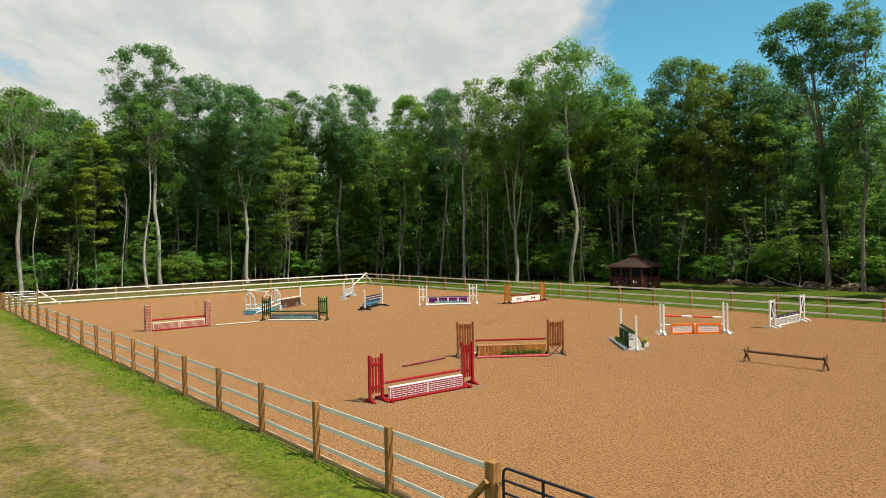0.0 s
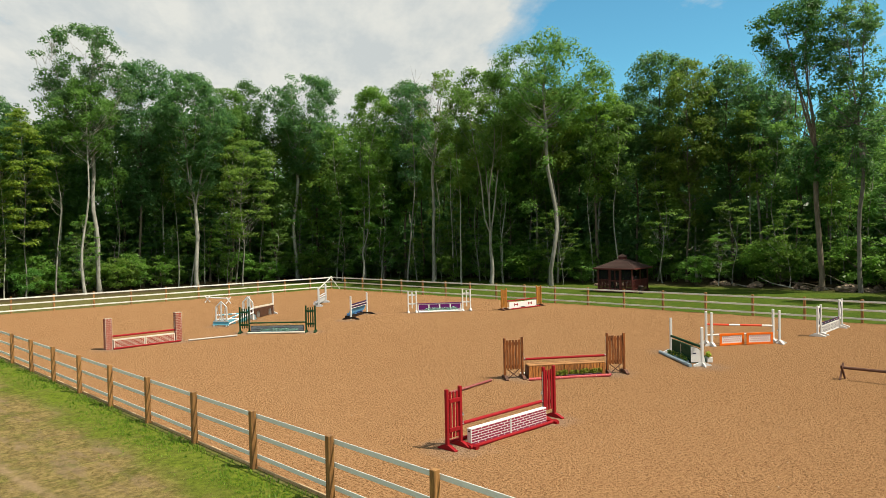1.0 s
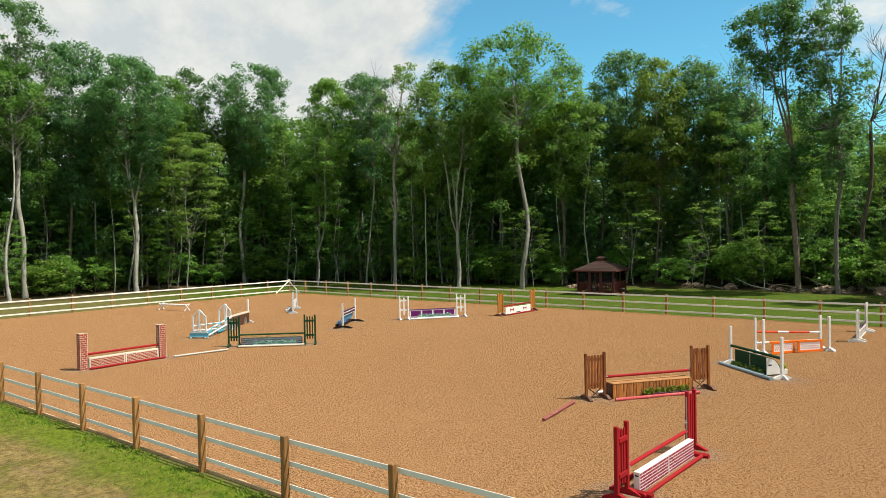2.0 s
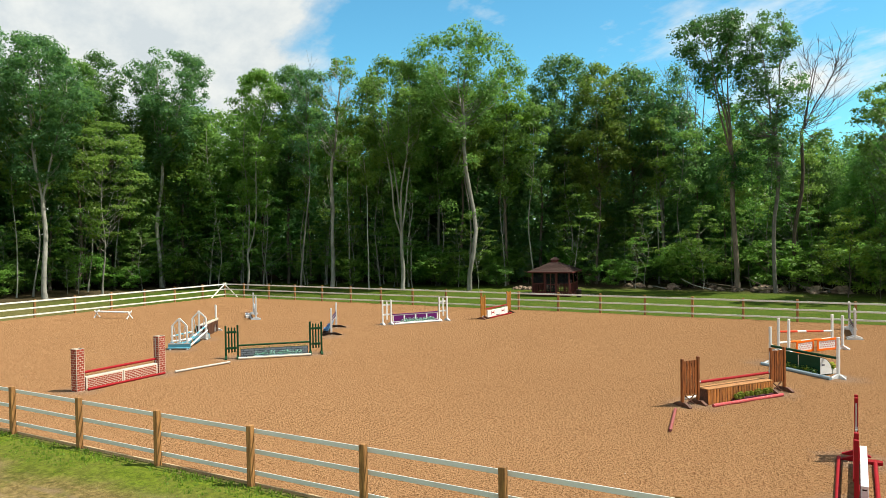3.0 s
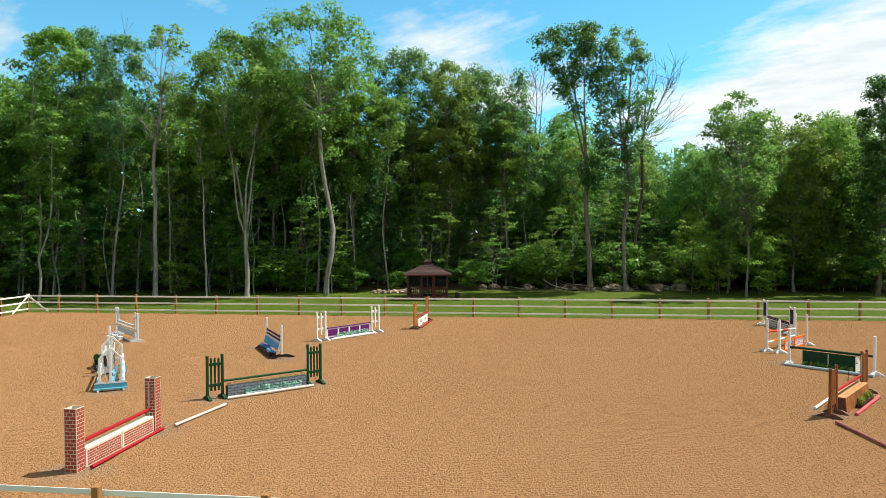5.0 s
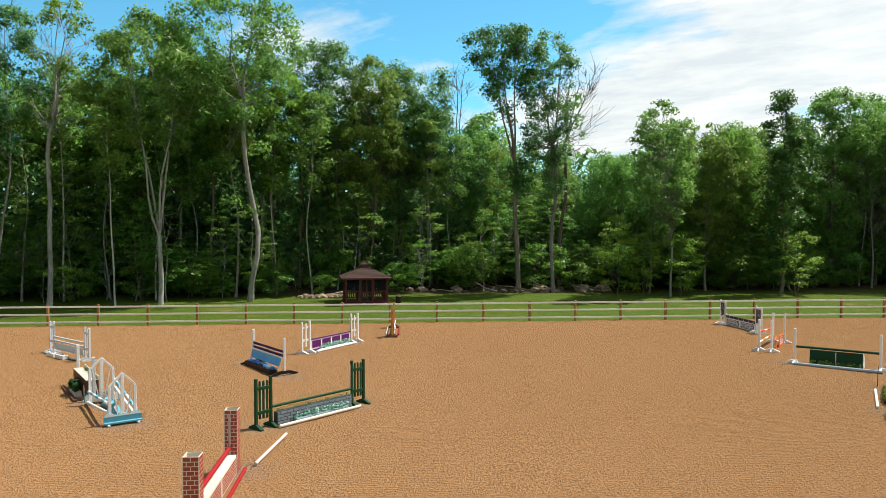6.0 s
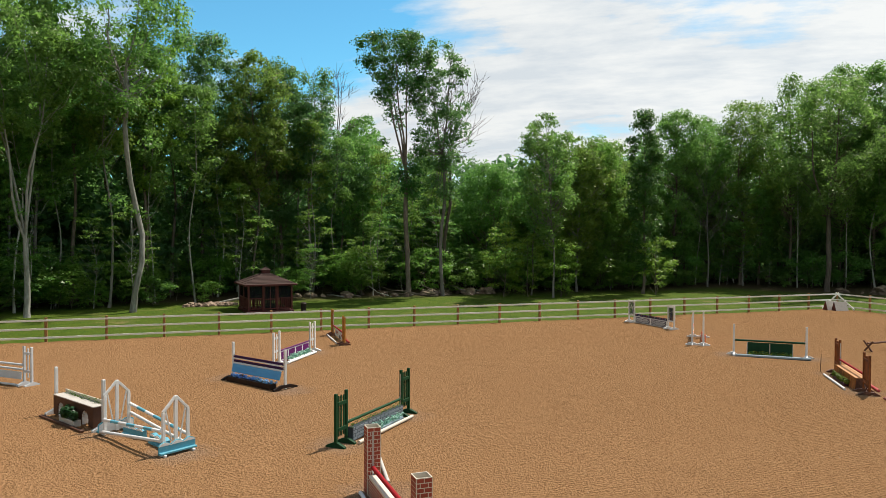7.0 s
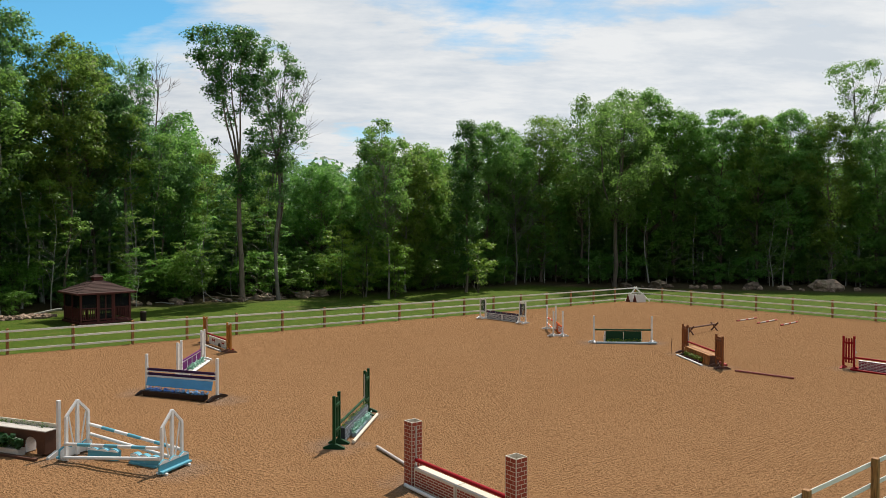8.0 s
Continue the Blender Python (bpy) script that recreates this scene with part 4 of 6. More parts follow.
def undergrowth():
    """Leaves of the low growth deep in the wood, too many to count."""
    rng = np.random.default_rng(77)
    cent = []
    for i in range(len(EDGE) - 1):
        for _ in range(int(9 * (Vector(EDGE[i][:2]) - Vector(EDGE[i + 1][:2])).length)):
            p, side = edge_point(i + rng.random() * 0.999)
            d = rng.uniform(6.5, 24)
            q = Vector((p.x, p.y)) + side * d
            cent.append((q.x, q.y, rng.uniform(0.2, 2.0 + 0.6 * d)))
    v, f = leaf_cloud(rng, np.array(cent), rng.uniform(1.5, 3.0, len(cent)), 42, 0.8, 0.7)
    ob = new("undergrowth", raw_mesh("undergrowth", v, f, LEAF_DEEP))
    tagged(ob, "dense dark green undergrowth deep in the wood", "undergrowth", kind="stuff")


undergrowth()


def deep_wood():
    """The wood goes on behind: a dense mass of far foliage."""
    rng = np.random.default_rng(78)
    cent = []
    for i in range(len(EDGE) - 1):
        for _ in range(int(5 * (Vector(EDGE[i][:2]) - Vector(EDGE[i + 1][:2])).length) + 8):
            p, side = edge_point(i + rng.random() * 0.999)
            q = Vector((p.x, p.y)) + side * rng.uniform(24, 32)
            cent.append((q.x, q.y, rng.uniform(0.0, 0.68 * p.z)))
    v, f = leaf_cloud(rng, np.array(cent), rng.uniform(3.0, 4.5, len(cent)), 80, 1.05, 0.8)
    ob = new("far_foliage", raw_mesh("far_foliage", v, f, LEAF_DEEP))
    tagged(ob, "far green foliage deep behind the wood's edge", "foliage", kind="stuff")


deep_wood()

# bright saplings that stand in the sun before the wood
SUNNY = [tree_kind("sunlit yellow-green sapling at the edge of the wood", 231 + i, (7.5, 5.2)[i], 0.5, (2.0, 1.6)[i], BARK_DARK, LEAF_LIME, girth=0.05, wig=0.03, clump=0.5, cover=0.62, per=50, size=0.14, flat=0.45, shape=0.42, limbs=0.3, up=0.7) for i in range(2)]
for k, x, y, size, turn_by in [(0, 63.4, 18.6, 1.0, 20), (0, 62.6, 16.4, 0.85, 140), (1, 61.8, 13.4, 1.1, 75), (0, 62.4, 12.4, 0.8, 260), (1, 61.0, 3.0, 1.15, 200)]:
    plant(SUNNY[k], x, y, size, turn_by)


def grass_tufts():
    """Blades of the meadow west of the fence, green and dry."""
    rng = np.random.default_rng(12)
    for name, material, count, label in (("grass", GRASS, 22000, "short green grass blades beside the fence"), ("dry_grass", STRAW, 8000, "dry straw-coloured grass blades on the meadow")):
        x = rng.uniform(-1.5, 9.32, count * 2)
        y = rng.uniform(6, 60, count * 2)
        lush = np.array([noise.noise(Vector((a * 0.55, b * 0.55, 3))) for a, b in zip(x, y)])
        band = np.exp(-((x - 6.3) / 1.5) ** 2)
        want = (1.5 * lush - 0.25 - 0.4 * band + 0.9 * (x > 7.9 + lush)) if name == "grass" else (0.02 + 0.2 * band - 0.3 * lush) * (x < 8.0)
        keep = rng.random(count * 2) < want
        x, y, lush = x[keep], y[keep], lush[keep]
        n = len(x)
        near = np.clip((x - 8.0) / 1.2, 0, 1) if name == "grass" else np.zeros(n)
        V, k = [], 5
        for j in range(k):
            a = rng.uniform(0, 6.283, n)
            r = rng.uniform(0.0, 0.09, n)
            h = rng.uniform(0.015, 0.05, n) * (1 + 1.6 * near)
            bx, by = x + r * np.cos(a * 3), y + r * np.sin(a * 3)
            w = rng.uniform(0.014, 0.03, n)
            lean_by = rng.uniform(0.2, 1.0, n) * h
            z = np.full(n, -0.066)
            V.append(np.stack([np.stack([bx - w * np.sin(a), by + w * np.cos(a), z], 1), np.stack([bx + w * np.sin(a), by - w * np.cos(a), z], 1), np.stack([bx + lean_by * np.cos(a), by + lean_by * np.sin(a), z + h], 1)], 1))
        v = np.concatenate(V).reshape(-1, 3)
        ob = new(name, raw_mesh(name, v, np.arange(len(v)).reshape(-1, 3), material))
        tagged(ob, label, "grass", kind="stuff")


grass_tufts()

# ---- paints and woods of the jumps ----
WHITE = paint("white_paint", (0.80, 0.80, 0.78), (0.45, 0.42, 0.36), 0.35)
GREY_WHITE = paint("grey_white_paint", (0.62, 0.66, 0.69), (0.40, 0.40, 0.38), 0.3)
RED = paint("red_paint", (0.310, 0.008, 0.014), (0.17, 0.04, 0.02), 0.8, 0.62)
FADED_RED = paint("faded_red_paint", (0.46, 0.070, 0.078), (0.60, 0.47, 0.40), 0.95, 0.6)
MAROON = paint("worn_maroon_paint", (0.26, 0.070, 0.066), (0.52, 0.40, 0.34), 0.95, 0.65)
BRICK_RED = paint("brick_red_paint", (0.340, 0.068, 0.040), (0.12, 0.02, 0.015), 0.4)
BRICK_PLUM = paint("brick_plum_paint", (0.25, 0.020, 0.060), (0.40, 0.25, 0.25), 0.3)
GREEN = paint("dark_green_paint", (0.006, 0.052, 0.018), (0.03, 0.07, 0.03), 0.4, 0.6)
BLACK_GREEN = paint("blackish_green_paint", (0.005, 0.046, 0.018), (0.02, 0.045, 0.02), 0.4, 0.6)
ROLL_GREEN = paint("deep_green_paint", (0.005, 0.050, 0.022), (0.02, 0.06, 0.03), 0.4, 0.6)
TEAL = paint("teal_blue_paint", (0.11, 0.38, 0.49), (0.42, 0.50, 0.52), 0.45)
BLUE = paint("sky_blue_paint", (0.10, 0.36, 0.66), (0.35, 0.48, 0.60), 0.3)
SLATE = paint("slate_blue_paint", (0.28, 0.37, 0.42), (0.16, 0.18, 0.19), 0.5)
NAVY = paint("navy_paint", (0.018, 0.020, 0.062), (0.05, 0.045, 0.08), 0.3)
PURPLE = paint("purple_paint", (0.130, 0.012, 0.130), (0.22, 0.10, 0.20), 0.3)
ORANGE = paint("orange_paint", (0.90, 0.165, 0.012), (0.60, 0.25, 0.10), 0.4)
PLUM = paint("plum_paint", (0.036, 0.013, 0.068), (0.10, 0.06, 0.12), 0.3)
CORAL = paint("orange_red_paint", (0.66, 0.060, 0.022), (0.40, 0.10, 0.05), 0.4)
CREAM = paint("cream_paint", (0.70, 0.63, 0.52), (0.46, 0.38, 0.29), 0.35)
STONE = paint("stone_grey_paint", (0.20, 0.235, 0.265), (0.10, 0.12, 0.13), 0.5, 0.7)
MORTAR = paint("dark_mortar", (0.050, 0.065, 0.075), None, 0.3, 0.8)
PLUM_BROWN = paint("plum_brown_paint", (0.075, 0.022, 0.040), (0.12, 0.06, 0.06), 0.4)
WORN = paint("worn_white_paint", (0.56, 0.52, 0.47), (0.22, 0.17, 0.13), 0.6)
PITCH = paint("blackish_brown_paint", (0.026, 0.016, 0.013), (0.07, 0.04, 0.03), 0.4)
BROWN_RED = paint("red_brown_paint", (0.13, 0.035, 0.025), (0.2, 0.1, 0.07), 0.4)
CHOC = paint("brown_paint", (0.105, 0.050, 0.032), (0.16, 0.09, 0.06), 0.5)
OCHRE = wood("ochre_stained_wood", (0.46, 0.195, 0.030), (0.21, 0.075, 0.012))
STAIN = wood("brown_stained_wood", (0.370, 0.112, 0.022), (0.062, 0.018, 0.005))
PLANK = wood("sawn_log_planks", (0.54, 0.200, 0.040), (0.075, 0.024, 0.007))
TAN = wood("tan_boards", (0.48, 0.240, 0.090), (0.25, 0.110, 0.036), (1.2, 14, 14))
UMBER = wood("umber_wood", (0.150, 0.066, 0.040), (0.060, 0.026, 0.016), (6, 6, 6))
IRON = Nodes("dark_pipe_iron").done((0.022, 0.028, 0.045), 0.38, 0.6)
STEEL = Nodes("dull_steel").done((0.42, 0.43, 0.44), 0.45, 0.9)
FLOWER_GREEN = leafage("planter_green", (0.03, 0.075, 0.012), (0.11, 0.19, 0.03), 0.2, 0.1)
TRAY_GRASS = leafage("tray_grass", (0.05, 0.075, 0.008), (0.20, 0.23, 0.03), 0.2, 0.1, 0.1)
FLOWER_DARK = leafage("planter_dark", (0.008, 0.026, 0.008), (0.030, 0.075, 0.018), 0.15, 0.1)
FLOWER_YELLOW = leafage("planter_yellow", (0.20, 0.24, 0.02), (0.62, 0.55, 0.04), 0.2, 0.1)
FLOWER_TEAL = leafage("planter_teal", (0.10, 0.30, 0.24), (0.40, 0.62, 0.55), 0.2, 0.1)
FLOWER_NAVY = leafage("planter_navy", (0.02, 0.03, 0.10), (0.10, 0.14, 0.30), 0.2, 0.1)
FLOWER_BLUE = leafage("planter_blue", (0.03, 0.22, 0.62), (0.30, 0.58, 0.85), 0.2, 0.1)


def tufted(name, mesh, parent):
    return tagged(part(name, mesh, None, parent), kind="stuff")


def spray_leaves(rng, centres, radii, count, size, flat, rise):
    """Small pointed leaves scattered through heads of foliage; rise makes them stand up."""
    pick = rng.choice(len(centres), count, p=radii ** 2 / (radii ** 2).sum())
    off = rng.normal(0, 1, (count, 3))
    off *= (rng.random(count) ** 0.4 / np.linalg.norm(off, axis=1))[:, None]
    off[:, 2] *= flat
    at = centres[pick] + off * radii[pick][:, None]
    a = rng.normal(0, 1, (count, 3))
    a[:, 2] = a[:, 2] * 0.6 + rise
    n = off * 1.1 + rng.normal(0, 0.45, (count, 3)) + np.array([0, 0, 0.5])
    n /= np.linalg.norm(n, axis=1)[:, None] + 1e-9
    a -= n * (a * n).sum(1)[:, None]
    a /= np.linalg.norm(a, axis=1)[:, None] + 1e-9
    b = np.cross(n, a)
    s = size * rng.uniform(0.6, 1.4, count)[:, None]
    v = np.stack([at - a * s * 0.40 + b * s * 0.40, at - a * s * 0.25 - b * s * 0.42, at + a * s * 0.62], 1).reshape(-1, 3)
    return v, np.arange(count * 3).reshape(count, 3)


def sprays(lo, hi, count, size, seed, material, upright=0.0):
    """A strip of small leaves between two corners of a box, uneven along its top."""
    rng = np.random.default_rng(seed)
    lo, hi = np.array(lo), np.array(hi)
    heads = max(4, int((hi[0] - lo[0]) / 0.11))
    cx = np.linspace(lo[0], hi[0], heads) + rng.normal(0, 0.02, heads)
    top = rng.uniform(0.45, 1.0, heads)
    cent = np.stack([cx, rng.uniform(lo[1], hi[1], heads), lo[2] + (hi[2] - lo[2]) * top * 0.55], 1)
    v, f = spray_leaves(rng, cent, 0.06 + 0.04 * top, count, size, 1.1 + 2.0 * (hi[2] - lo[2]), upright)
    v[:, 2] = np.maximum(v[:, 2], lo[2] - 0.02)
    return raw_mesh("foliage", v, f, material)




def foot_outline(length, high):
    h = length / 2
    return [(-h, 0), (h, 0), (h, high * 0.35), (h * 0.25, high), (-h * 0.25, high), (-h, high * 0.35)]


def arch_outline(length, high):
    h = length / 2
    return [(-h, 0), (-h * 0.62, 0), (-h * 0.3, high * 0.3), (h * 0.3, high * 0.3), (h * 0.62, 0), (h, 0), (h, high * 0.35), (h * 0.45, high), (-h * 0.45, high), (-h, high * 0.35)]


def foot(parent, x, length, high, material, arched=False):
    """A foot board across the wing, under the post at x."""
    ob = part("foot", slab(bmesh.new(), (arch_outline if arched else foot_outline)(length, high), -0.052, 0.052), material, parent)
    ob.rotation_euler = (0, 0, math.pi / 2)
    ob.location = (x, 0, -0.01)


def post_with_track(parent, x, high, material, track=None, side=0.084):
    part("post", B((side, side, high), (x, 0, high / 2), bevel=0.008), material, parent)
    if track:
        s = -1 if track < 0 else 1
        part("keyhole_track", B((0.006, 0.035, high - 0.35), (x + s * (side / 2 + 0.004), 0, high / 2 + 0.05), bevel=0.001), STEEL, parent, "pale slotted track")


def cup(parent, x, z, y=0.0):
    b = B((0.07, 0.05, 0.035), (x, y, z), bevel=0.008)
    box(b, (0.012, 0.05, 0.09), (x, y, z + 0.02), bevel=0.003)
    part("jump_cup", b, STEEL, parent, "small pale metal cup")


def wing(frame_m, x, sign, label, group, material, width, high=1.52, slats=3, slat_w=0.07, slat_z=(0.28, 1.42), rails=(0.48, 1.20), tips=True, foot_len=0.62, foot_mat=None, cup_z=None, arched=False, rail_y=0.03):
    """A jump standard. x: its inner post along the jump, sign: the way it widens. The inner post carries the cups."""
    t = thing("jump_standard", frame_m @ pose(x, 0, 0), label, "jump standard", group)
    post_with_track(t, 0, high, material, -sign)
    post_with_track(t, sign * width, high * 0.985, material)
    for z in rails:
        part("rail", B((width - 0.1, 0.034, 0.10), (sign * width / 2, rail_y, z), bevel=0.005), material, t)
    for i in range(slats):
        sx = sign * width * (i + 1) / (slats + 1)
        z0, z1 = slat_z
        z1 += random.uniform(-0.012, 0.012)
        if tips:
            w = slat_w / 2
            b = slab(bmesh.new(), [(sx - w, z0), (sx + w, z0), (sx + w, z1 - 0.05), (sx + w * 0.5, z1), (sx - w * 0.5, z1), (sx - w, z1 - 0.05)], -0.018, 0.008)
        else:
            b = B((slat_w, 0.026, z1 - z0), (sx, -0.005, (z0 + z1) / 2), bevel=0.005)
        part("slat", b, material, t)
    foot(t, 0, foot_len, 0.15, foot_mat or material, arched)
    foot(t, sign * width, foot_len, 0.15, foot_mat or material, arched)
    if cup_z:
        for z in (cup_z if isinstance(cup_z, tuple) else (cup_z,)):
            cup(t, -sign * 0.085, z)
    return t


def single_post(frame_m, x, label, group, material, high=1.5, foot_mat=None, cup_z=(), sign=1, arched=False, foot_len=0.7):
    t = thing("jump_standard", frame_m @ pose(x, 0, 0), label, "jump standard", group)
    part("post", B((0.095, 0.095, high), (0, 0, high / 2), bevel=0.01), material, t)
    foot(t, 0, foot_len, 0.17, foot_mat or material, arched)
    if not arched:
        b = slab(bmesh.new(), foot_outline(0.5, 0.15), -0.022, 0.022)
        part("cross_foot", b, foot_mat or material, t).location = (sign * 0.08, 0, -0.01)
    for z in cup_z:
        cup(t, -sign * 0.085, z)
    return t


def pole(m, a, b, bands, label, group="", r=0.045):
    """A round jump pole from a to b; bands: materials, end to end."""
    a, b = Vector(a), Vector(b)
    mid = (a + b) / 2
    t = thing("jump_pole", m @ Matrix.Translation(mid), label, "jump pole", group)
    for i, mat in enumerate(bands):
        p, q = a.lerp(b, i / len(bands)) - mid, a.lerp(b, (i + 1) / len(bands)) - mid
        part("band" if len(bands) > 1 else "shaft", R(p, q, r * (1 + 0.01 * (i % 2)), sides=14), mat, t)
    return t


def brick_face(parent, material, width, height, rows, brick_w, gap, origin, ux, normal, cache, proud=0.004, shift=0.5):
    """Rows of bricks over a face: origin its lower left, ux along it. Each brick is a piece."""
    h = (height - gap * (rows + 1)) / rows
    ux, nrm = Vector(ux), Vector(normal)
    for r in range(rows):
        z = gap + r * (h + gap) + h / 2
        u = gap - (brick_w + gap) * (shift if r % 2 else 0.0)
        while u < width - gap:
            u0, u1 = max(u, gap), min(u + brick_w, width - gap)
            if u1 - u0 > 0.02:
                key = (round(u1 - u0, 3), round(h, 3), abs(round(ux.x, 1)), material.name)
                if key not in cache:
                    size = (u1 - u0, proud * 2, h) if abs(ux.x) > 0.5 else (proud * 2, u1 - u0, h)
                    bm = B(size, bevel=0)
                    cache[key] = bpy.data.meshes.new("brick")
                    bm.to_mesh(cache[key])
                    bm.free()
                    cache[key].materials.append(material)
                ob = part("brick", cache[key], None, parent)
                ob.location = Vector(origin) + ux * ((u0 + u1) / 2) + Vector((0, 0, z)) + nrm * (proud * 0.2)
            u += brick_w + gap


BRICKS = {}

# ---- red picket jump with a white brick panel ----
g = "red picket jump"
JA = pose(15.43, 18.50, 0, 0, 0, -0.5)
wing(JA, -1.66, -1, "red picket jump standard with scuffed paint", g, RED, 0.46, slat_w=0.062, cup_z=(0.56, 0.78), rail_y=-0.034)
wing(JA, 1.66, 1, "red picket jump standard with scuffed paint", g, RED, 0.46, cup_z=(0.56, 0.78))
pole(JA, (-1.60, 0.02, 0.56), (1.60, 0.02, 0.56), [RED], "worn red wooden pole resting in jump cups", g)
pole(JA, (-1.72, -0.38, 0.055), (1.72, -0.38, 0.055), [RED], "worn red pole lying on the sand", g)
pole(JA, (-1.70, 0.34, 0.055), (1.66, 0.36, 0.055), [RED], "worn red pole lying on the sand", g)
for s in (-1, 1):
    w = thing("jump_wall", JA @ pose(s * 0.755, -0.14, 0), "white box wall painted with plum bricks", "jump wall", g)
    part("body", B((1.49, 0.14, 0.43), (0, 0, 0.225), bevel=0.008), WHITE, w)
    part("handle_slot", B((0.006, 0.08, 0.03), (s * 0.745, 0, 0.36), bevel=0.002), PITCH, w, "dark handle slot")
    brick_face(w, BRICK_PLUM, 1.49, 0.42, 6, 0.225, 0.022, (-0.745, -0.07, 0.015), (1, 0, 0), (0, -1, 0), BRICKS)
    brick_face(w, BRICK_PLUM, 1.49, 0.42, 6, 0.225, 0.022, (-0.745, 0.07, 0.015), (1, 0, 0), (0, 1, 0), BRICKS)
    f = thing("base_board", JA @ pose(s * 1.60, -0.27, 0), "red base board beside the brick wall", "base board", g)
    part("board", slab(bmesh.new(), [(-0.06, 0), (0.06, 0), (0.06, 0.08), (0.0, 0.12), (-0.06, 0.08)], -0.26, 0.22), RED, f)

# ---- brown slatted jump with a log coop ----
g = "brown slatted jump"
JB = pose(22.67, 21.85, 0, 0, 0, -34.7)
for s in (-1, 1):
    wing(JB, s * 1.64, s, "brown slatted wooden jump standard", g, STAIN, 0.66, slats=5, slat_w=0.088, slat_z=(0.34, 1.42), rails=(0.45, 1.28), tips=False, foot_len=0.72, foot_mat=UMBER, cup_z=0.70, arched=True)
pole(JB, (-1.58, 0.02, 0.69), (1.58, 0.02, 0.69), [RED], "red pole resting in jump cups", g)
pole(JB, (-1.55, -0.54, 0.055), (1.55, -0.54, 0.055), [FADED_RED], "faded pinkish red pole lying on the sand", g, 0.055)
pole(JB, (-1.55, 0.62, 0.055), (1.40, 0.66, 0.055), [WHITE], "white pole lying on the sand", g)
for w in [o for o in bpy.data.objects if o.name.startswith("jump_standard") and o.get("group") == g and o.parent is None]:
    s = 1 if (JB.inverted() @ w.matrix_world).translation.x > 0 else -1
    for k in (-1, 1):
        ob = part("brace", B((0.03, 0.03, 0.52), (0, 0, 0), bevel=0.004), UMBER, w)
        ob.location, ob.rotation_euler = (s * 0.33, 0.02, 0.17), (0, radians(52 * k), 0)
coop = thing("coop_jump", JB @ pose(0, 0.0, 0), "low coop of sawn log planks with tan top boards", "coop jump", g)
for s in (-1, 1):
    end = slab(bmesh.new(), [(-0.25, 0.02), (0.25, 0.02), (0.20, 0.46), (-0.20, 0.46)], -0.02, 0.02)
    ob = part("end_panel", end, UMBER, coop)
    ob.rotation_euler, ob.location = (0, 0, math.pi / 2), (s * 1.45, 0, 0)
    for i in range(24):
        x = -1.41 + 2.82 * i / 23
        lean_by = math.degrees(math.atan2(0.05, 0.46))
        ob = part("plank", B((0.115, 0.022, 0.46), (0, 0, 0), bevel=0.008), PLANK, coop)
        ob.location = (x, s * 0.238, 0.235)
        ob.rotation_euler = (radians(s * lean_by), radians(random.uniform(3, 8)), 0)
for i, y in enumerate((-0.155, 0.005, 0.165)):
    for s in (-1, 1):
        part("top_board", B((1.46, 0.15, 0.03), (s * 0.735, y, 0.482), bevel=0.006), TAN, coop)
for s, x in ((-1, 0.40), (1, 0.1)):
    tray = thing("planter_tray", JB @ pose(x, s * 0.36, 0), "brownish purple planter tray full of short grass", "planter", g)
    part("tray", B((1.7, 0.16, 0.12), (0, 0, 0.07), bevel=0.008), PLUM_BROWN, tray)
    tufted("greenery", sprays((-0.82, -0.05, 0.12), (0.82, 0.05, 0.27), 1900, 0.055, 3 + s, TRAY_GRASS, 2.5), tray)
pole(Matrix(), (17.68, 22.88, 0.055), (20.12, 23.24, 0.055), [MAROON], "worn maroon pole with bare patches on the sand")

st = thing("stick", pose(24.94, 20.99, 0, 0, -3, 0), "thin brown stick standing in the sand", "stick")
part("shaft", R((0, 0, -0.05), (0, 0, 0.78), 0.014, 0.010, sides=8), UMBER, st)

# ---- green jump between white posts ----
g = "green rolled jump"
JC = pose(28.66, 20.18, 0, 0, 0, 49.2)
for s in (-1, 1):
    single_post(JC, s * 1.62, "white single jump post on crossed feet", g, WHITE, 1.52, cup_z=(0.74,), sign=s)
pole(JC, (-1.56, 0, 0.74), (1.56, 0, 0.74), [BLACK_GREEN], "dark green pole resting in jump cups", g, 0.052)
pole(JC, (-1.75, 0.52, 0.065), (1.55, 0.52, 0.065), [SLATE], "grey-blue pole lying on the sand", g, 0.065)
roll = thing("roll_top_jump", JC @ pose(0, 0.02, 0), "dark green roll-top box with white end panels", "roll-top jump", g)
arc = [(0.18, 0.02), (0.18, 0.69)] + [(0.18 - 0.62 * math.sin(a), 0.02 + 0.67 * math.cos(a)) for a in [radians(9 * i) for i in range(1, 11)]]
ob = part("shell", slab(bmesh.new(), arc, -1.0, 1.0), ROLL_GREEN, roll)
ob.rotation_euler = (0, 0, math.pi / 2)
for s in (-1, 1):
    ob = part("end_panel", slab(bmesh.new(), [(0.15 - (0.15 - x) * 0.92, 0.03 + z * 0.93) for x, z in arc], -0.008, 0.008), WHITE, roll, "white rounded end panel")
    ob.rotation_euler, ob.location = (0, 0, math.pi / 2), (s * 1.01, 0, 0)
    part("handle_slot", B((0.012, 0.14, 0.05), (s * 1.016, 0.04, 0.40), bevel=0.004), NAVY, roll)
part("centre_strip", B((0.035, 0.012, 0.60), (0.0, 0.187, 0.34), bevel=0.003), CREAM, roll)
tr = thing("planter_tray", JC @ pose(0, 0.34, 0), "grey-blue tray of leafy yellow flowers", "planter", g)
